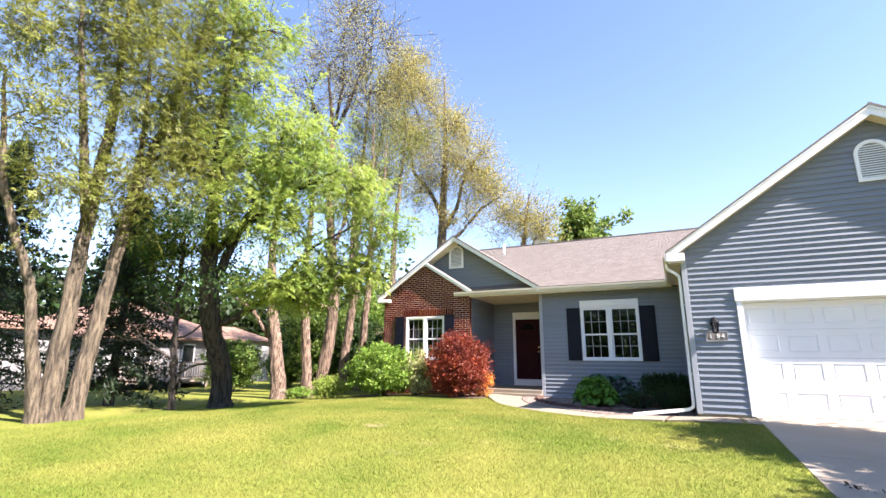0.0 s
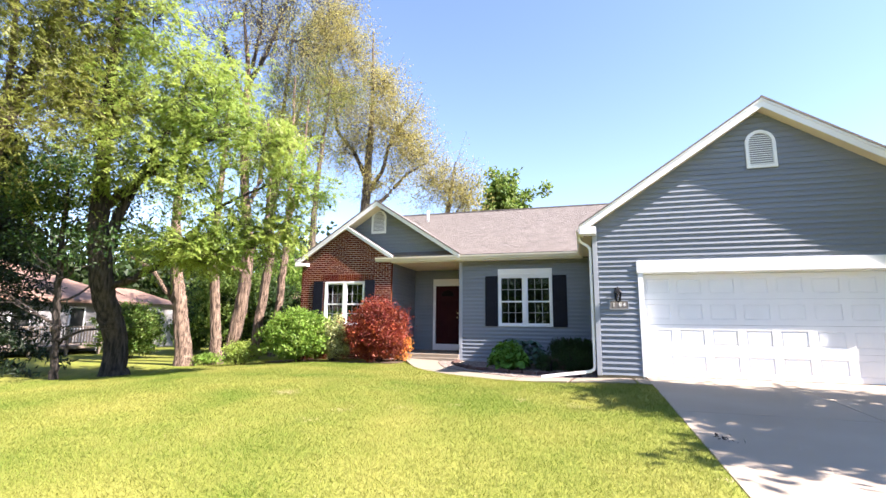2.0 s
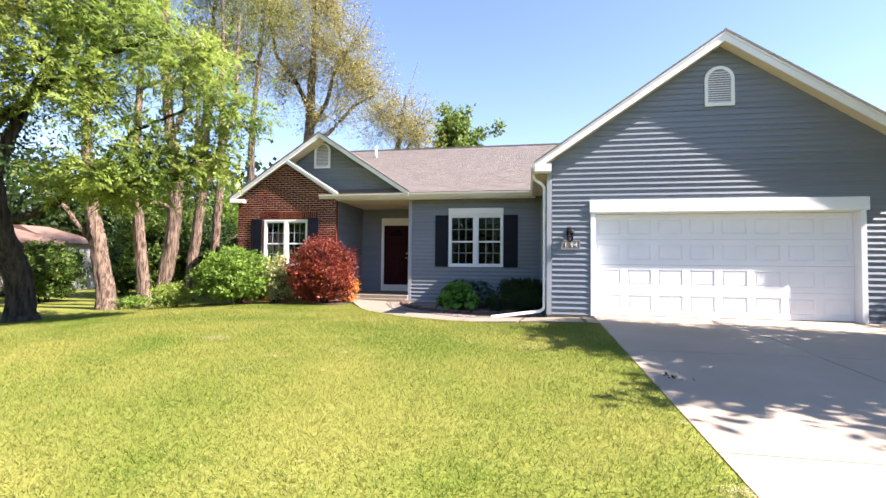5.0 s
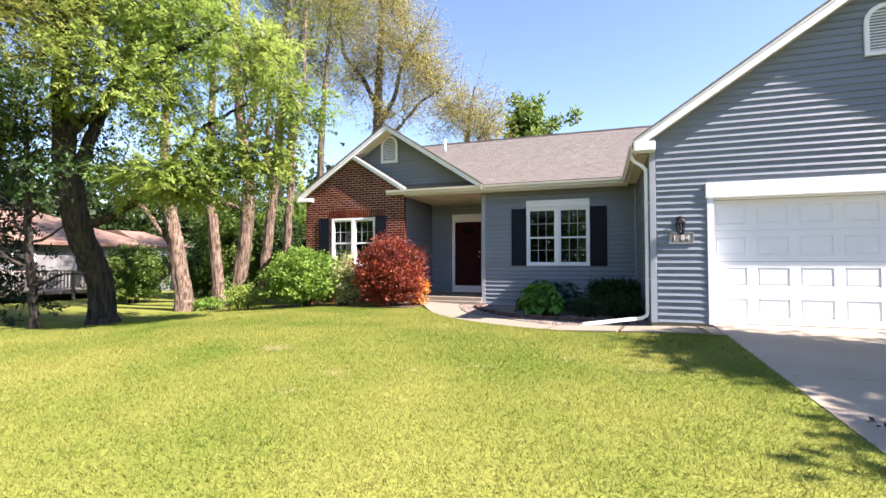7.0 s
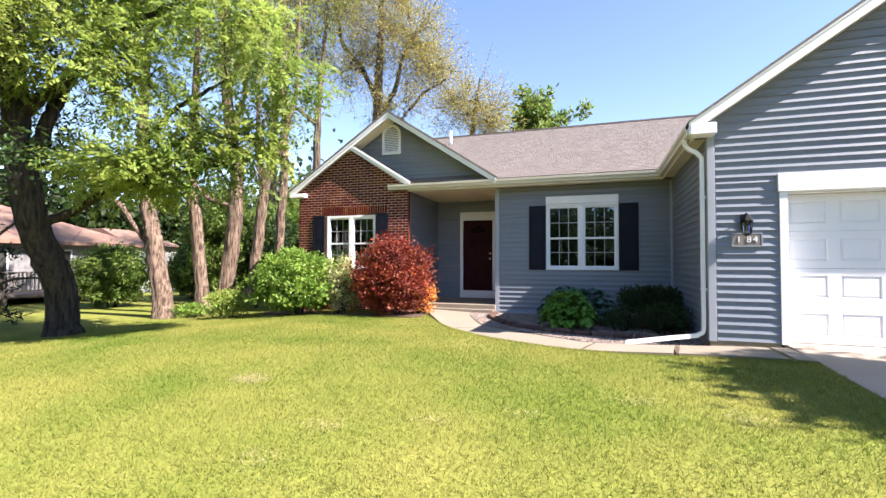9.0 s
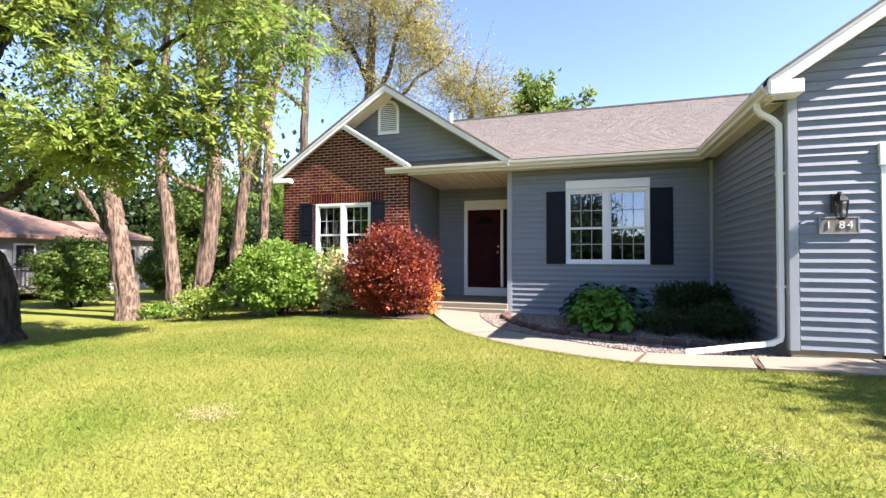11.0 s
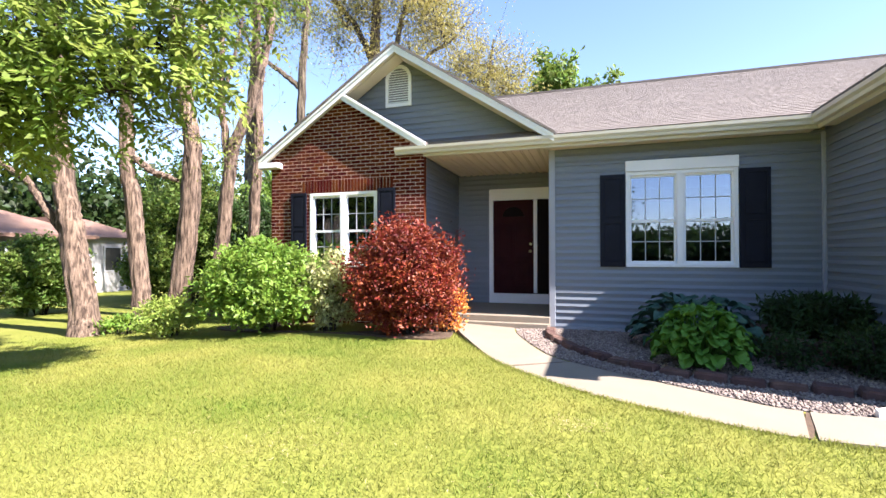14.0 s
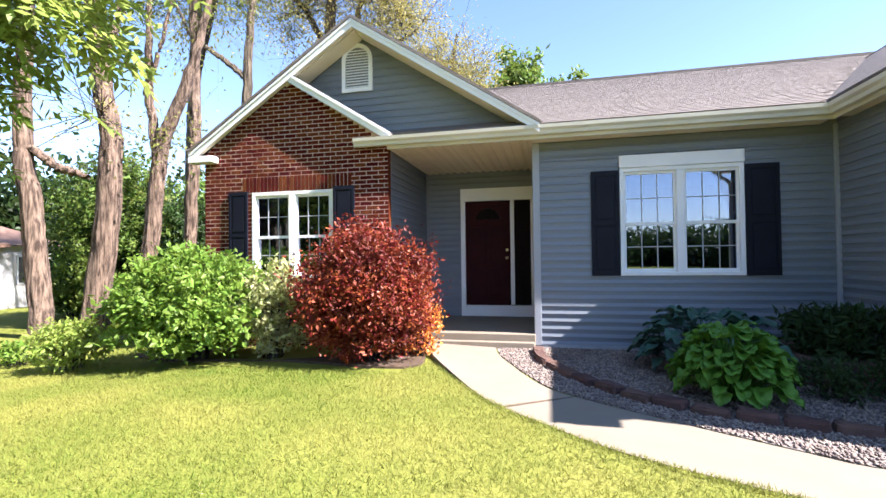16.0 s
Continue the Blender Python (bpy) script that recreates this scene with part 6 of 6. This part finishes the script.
# dry thatch lying in the lawn
STRAW = mat("pale_dry_thatch", (0.34, 0.25, 0.14), (0.46, 0.36, 0.21), 9, 60, 0.8, 0, by="island", spread=0.25)
tx, ty = [], []
for x, y, r, k in THATCH:
    tx.append(x + rng.normal(0, r, k)), ty.append(y + rng.normal(0, r * 0.6, k))
tx, ty = np.concatenate(tx), np.concatenate(ty)
n_ = len(tx)
tz = ground_height(tx, ty) + rng.uniform(0.02, 0.05, n_)
a = rng.uniform(0, math.tau, n_)
ln, wd = rng.uniform(0.02, 0.06, n_), rng.uniform(0.002, 0.005, n_)
q0 = np.stack([tx, ty, tz], 1)
q1 = q0 + np.stack([np.cos(a) * ln, np.sin(a) * ln, rng.uniform(-0.012, 0.012, n_)], 1)
q2 = q0 + np.stack([-np.sin(a) * wd, np.cos(a) * wd, np.zeros(n_)], 1)
tagged(raw("dry_thatch", np.stack([q0, q1, q2], 1).reshape(-1, 3), np.arange(n_ * 3).reshape(-1, 3), STRAW), "pale dry clippings lying in the lawn", "dry grass", kind="stuff")

# dead leaves on the driveway
rng = np.random.default_rng(31)
spots = np.concatenate([rng.normal((x, y), s_, (k, 2)) for x, y, s_, k in ((1.22, 6.35, 0.07, 12), (1.42, 6.25, 0.06, 2), (3.6, 6.6, 0.08, 2))])
lay = np.concatenate([spots, np.array([[drive_height(q[1]) + 0.022] for q in spots])], 1)
LITTER = leaf_mat("dead_brown_leaves", (0.035, 0.022, 0.014), (0.08, 0.05, 0.03), 0.3, 0.1)
tagged(leaves_mesh("leaf_litter", lay, 0.045, LITTER, None, rng, droop=0.0, slim=0.6), "few dark dead leaves on the driveway", "leaves", kind="stuff")

# ---- neighbouring houses ----
NWALL = mat("neighbour_pale_siding", (0.19, 0.185, 0.19), (0.25, 0.245, 0.245), 2, 60, 0.7, 0.1, spread=0.1)
NROOF = mat("neighbour_brown_roof", (0.175, 0.100, 0.070), (0.245, 0.150, 0.110), 2, 60, 0.9, 0.5, spread=0.2)
DECK = mat("weathered_deck_wood", (0.20, 0.15, 0.12), (0.30, 0.24, 0.19), 3, 60, 0.85, 0.3, spread=0.2)


def neighbour(label, x0, x1, y0, y1, eave, ridge, wall_material, windows, base=-0.3):
    """A low house with a hipped roof; windows: (y, z0, z1, width) on the wall that faces +x."""
    h = thing("house", label, "house", (x1, (y0 + y1) / 2, base), "neighbouring houses")
    ox, oy, oz = x1, (y0 + y1) / 2, base
    part("wall", boxed(x0 - ox, 0, y0 - oy, y1 - oy, 0, eave - oz), wall_material, h)
    o = 0.5
    bm = bmesh.new()
    run = min(x1 - x0, y1 - y0) / 2 + o
    low = [(x0 - o, y0 - o), (x1 + o, y0 - o), (x1 + o, y1 + o), (x0 - o, y1 + o)]
    mid = [bm.verts.new(((x0 + x1) / 2 - ox, y - oy, ridge - oz)) for y in (y0 + run - o, y1 - run + o)]
    v = [bm.verts.new((x - ox, y - oy, eave - oz)) for x, y in low]
    u = [bm.verts.new((x - ox, y - oy, eave - oz - 0.15)) for x, y in low]
    for q in ((v[0], v[1], mid[0]), (v[1], v[2], mid[1], mid[0]), (v[2], v[3], mid[1]), (v[3], v[0], mid[0], mid[1]), (u[3], u[2], u[1], u[0])):
        bm.faces.new(q)
    for i in range(4):
        bm.faces.new((u[i], u[(i + 1) % 4], v[(i + 1) % 4], v[i]))
    part("roof", bm, NROOF, h)
    for y, z0, z1, w in windows:
        win = part("window", boxed(0.002, 0.05, y - w / 2 - oy, y + w / 2 - oy, z0 - oz, z1 - oz), WHITE, h)
        part("pane", boxed(0.052, 0.06, y - w / 2 + 0.08 - oy, y + w / 2 - 0.08 - oy, z0 + 0.08 - oz, z1 - 0.08 - oz), DARK, win)
    return h


near_house = neighbour("low grey neighbour house with brown hipped roof", -37.0, -25.0, 12.5, 20.6, 2.5, 4.9, NWALL, [(15.0, 0.9, 2.1, 0.9), (17.5, 1.0, 2.15, 0.8), (19.0, 1.0, 2.15, 0.8)])
part("wing", boxed(-6.0, -0.02, 4.06, 7.0, 0.0, 2.75), mat("weathered_white_siding", (0.36, 0.35, 0.35), (0.46, 0.45, 0.44), 2, 60, 0.7, 0.15, spread=0.15), near_house, "white-painted side wing")
win = part("window", boxed(-0.018, 0.03, 5.1, 5.95, 1.15, 2.35), GRILLE, near_house)
part("pane", boxed(0.031, 0.04, 5.17, 5.88, 1.22, 2.28), DARK, win)
part("wing_roof", solid(bmesh.new(), [(-6.3, 4.06, 2.76), (0.3, 4.06, 2.76), (0.3, 7.3, 2.76), (-6.3, 7.3, 2.76)], [(-4.2, 4.06, 3.7), (-2.0, 4.06, 3.7), (-2.0, 5.6, 3.7), (-4.2, 5.6, 3.7)]), NROOF, near_house)
neighbour("tan-roofed neighbour house behind the spruces", -40.0, -27.5, 2.0, 12.0, 2.8, 5.0, NWALL, [(6.0, 0.9, 2.1, 1.1), (9.5, 0.9, 2.1, 1.1)])
neighbour("blue-grey house with dark roof beyond the trees", -27.0, -17.0, 31.0, 40.0, 2.6, 4.4, mat("blue_grey_siding", (0.26, 0.29, 0.33), (0.32, 0.35, 0.39), 2, 60, 0.7, 0.1, spread=0.1), [(35.0, 1.0, 2.1, 1.2)])
deck = thing("deck", "weathered wooden deck with baluster railing", "deck", (-23.6, 15.6, -0.1))
part("platform", boxed(-1.4, 1.0, -3.0, 3.0, 0.30, 0.42), DECK, deck)
for k in range(5):
    part("post", boxed(0.9, 1.0, -3.0 + k * 1.475, -2.9 + k * 1.475, 0.0, 1.25), DECK, deck)
part("rail", boxed(0.88, 1.02, -3.0, 3.0, 1.25, 1.30), DECK, deck)
part("rail", boxed(0.92, 0.98, -3.0, 3.0, 0.52, 0.57), DECK, deck)
for k in range(44):
    y = -2.95 + k * 0.135
    part("baluster", boxed(0.93, 0.97, y, y + 0.04, 0.57, 1.25), DECK, deck)

# ---- pieces of the walls and roofs ----
shingle = bpy.data.meshes.new("shingle")
SW, SL = 0.32, 0.145
along = Vector((0, 1, ROOF_PITCH)).normalized()
up = Vector((0, -ROOF_PITCH, 1)).normalized()
half = SW / 2 - 0.0015
corners = [(-half, 0, 0.0), (half, 0, 0.0), (half, SL, -0.002), (-half, SL, -0.002), (-half, 0, 0.006), (half, 0, 0.006), (half, SL, 0.0008), (-half, SL, 0.0008)]
local = [Vector((x, 0, 0)) + along * y + up * z for x, y, z in corners]
quads = [(0, 1, 5, 4), (1, 2, 6, 5), (2, 3, 7, 6), (3, 0, 4, 7), (4, 5, 6, 7)]
shingle.from_pydata(local, [], quads)
shingle.materials.append(SHINGLE)
rng = np.random.default_rng(3)
rest_v, rest_f, made = [], [], 0
slope = math.hypot(RIDGE_Y - ROOF_EAVE_Y, RIDGE_Z - ROOF_EAVE_Z)
local_a = np.array([tuple(p) for p in local])
for row in range(int(slope / SL)):
    o = Vector((0, ROOF_EAVE_Y - 0.02, ROOF_EAVE_Z - 0.002)) + along * row * SL
    x = -9.8 + float(rng.uniform(0, SW))
    while x < 7.0:
        z_here = o.z
        behind_gable = abs(x - S_C) < (S_RIDGE - z_here) / S_PITCH - 0.12
        behind_garage = x > G_L - 0.05 and z_here < G_RIDGE - G_PITCH * abs(x - GC) - 0.06
        if not behind_gable and not behind_garage:
            jitter = float(rng.normal(0, 0.002))
            at = Vector((x, o.y, o.z)) + along * jitter
            if row < 12 and x < 0.3 and made < 300:
                ob = new("shingle", shingle)
                ob.parent = main_roof
                ob.location = at
                made += 1
            else:
                rest_f.append(np.array(quads) + len(rest_v) * 8)
                rest_v.append(local_a + np.array(at) + np.array([0, 0, float(rng.uniform(0, 0.0004))]))
        x += SW
field = raw("shingle_field", np.concatenate(rest_v), np.concatenate(rest_f), SHINGLES, main_roof)
field["kind"] = "stuff"

BL, BH, JOINT = 0.194, 0.056, 0.0135


def brick_mesh(name, length, height, material):
    bm = boxed(0, length, BRICK_Y - 0.003, BRICK_Y + 0.02, 0, height)
    mesh = bpy.data.meshes.new(name)
    bm.to_mesh(mesh)
    bm.free()
    mesh.materials.append(material)
    return mesh


soldier_top = 0.16 + math.ceil((BZ1 + 0.215 - 0.16) / (BH + JOINT)) * (BH + JOINT)
whole, upright = brick_mesh("brick", BL, BH, BRICK), brick_mesh("brick", BH, soldier_top - JOINT - BZ1 - 0.006, BRICK)
rest, made = bmesh.new(), 0
row, z = 0, 0.16
rng = np.random.default_rng(5)
while z < B_TOP:
    x = B0 + (0 if row % 2 else -BL / 2)
    while x < B1:
        a, b = max(x, B0), min(x + BL, B1)
        top = z + BH
        spans = [(a, b)]
        if z < BZ1 - 0.01 and top > BZ0 + 0.01:
            spans = [(a, min(b, BX0)), (max(a, BX1), b)]
        elif z < BZ1 + 0.215 and top > BZ1:
            spans = [(a, min(b, BX0 - 0.19)), (max(a, BX1 + 0.31), b)]
        for a, b in spans:
            if b - a < 0.03 or min(brick_under(a), brick_under(b)) < top - 0.05:
                continue
            if abs(b - a - BL) < 1e-6 and made < 290 and 2.2 < z < 3.7:
                ob = new("brick", whole)
                ob.parent = brick_wall
                ob.location = (a, float(rng.normal(0, 0.0006)), z)
                made += 1
            else:
                d = float(rng.normal(0, 0.0006))
                box(rest, a, b, BRICK_Y - 0.003 + d, BRICK_Y + 0.02, z, top)
        x += BL + JOINT
    row += 1
    z += BH + JOINT
x = BX0 - 0.18
while x < BX1 + 0.30:
    ob = new("brick", upright)
    ob.parent = brick_wall
    ob.location = (x, -0.006, BZ1 + 0.006)
    x += BH + JOINT
field = part("brick_field", rest, BRICKS, brick_wall)
field["kind"] = "stuff"
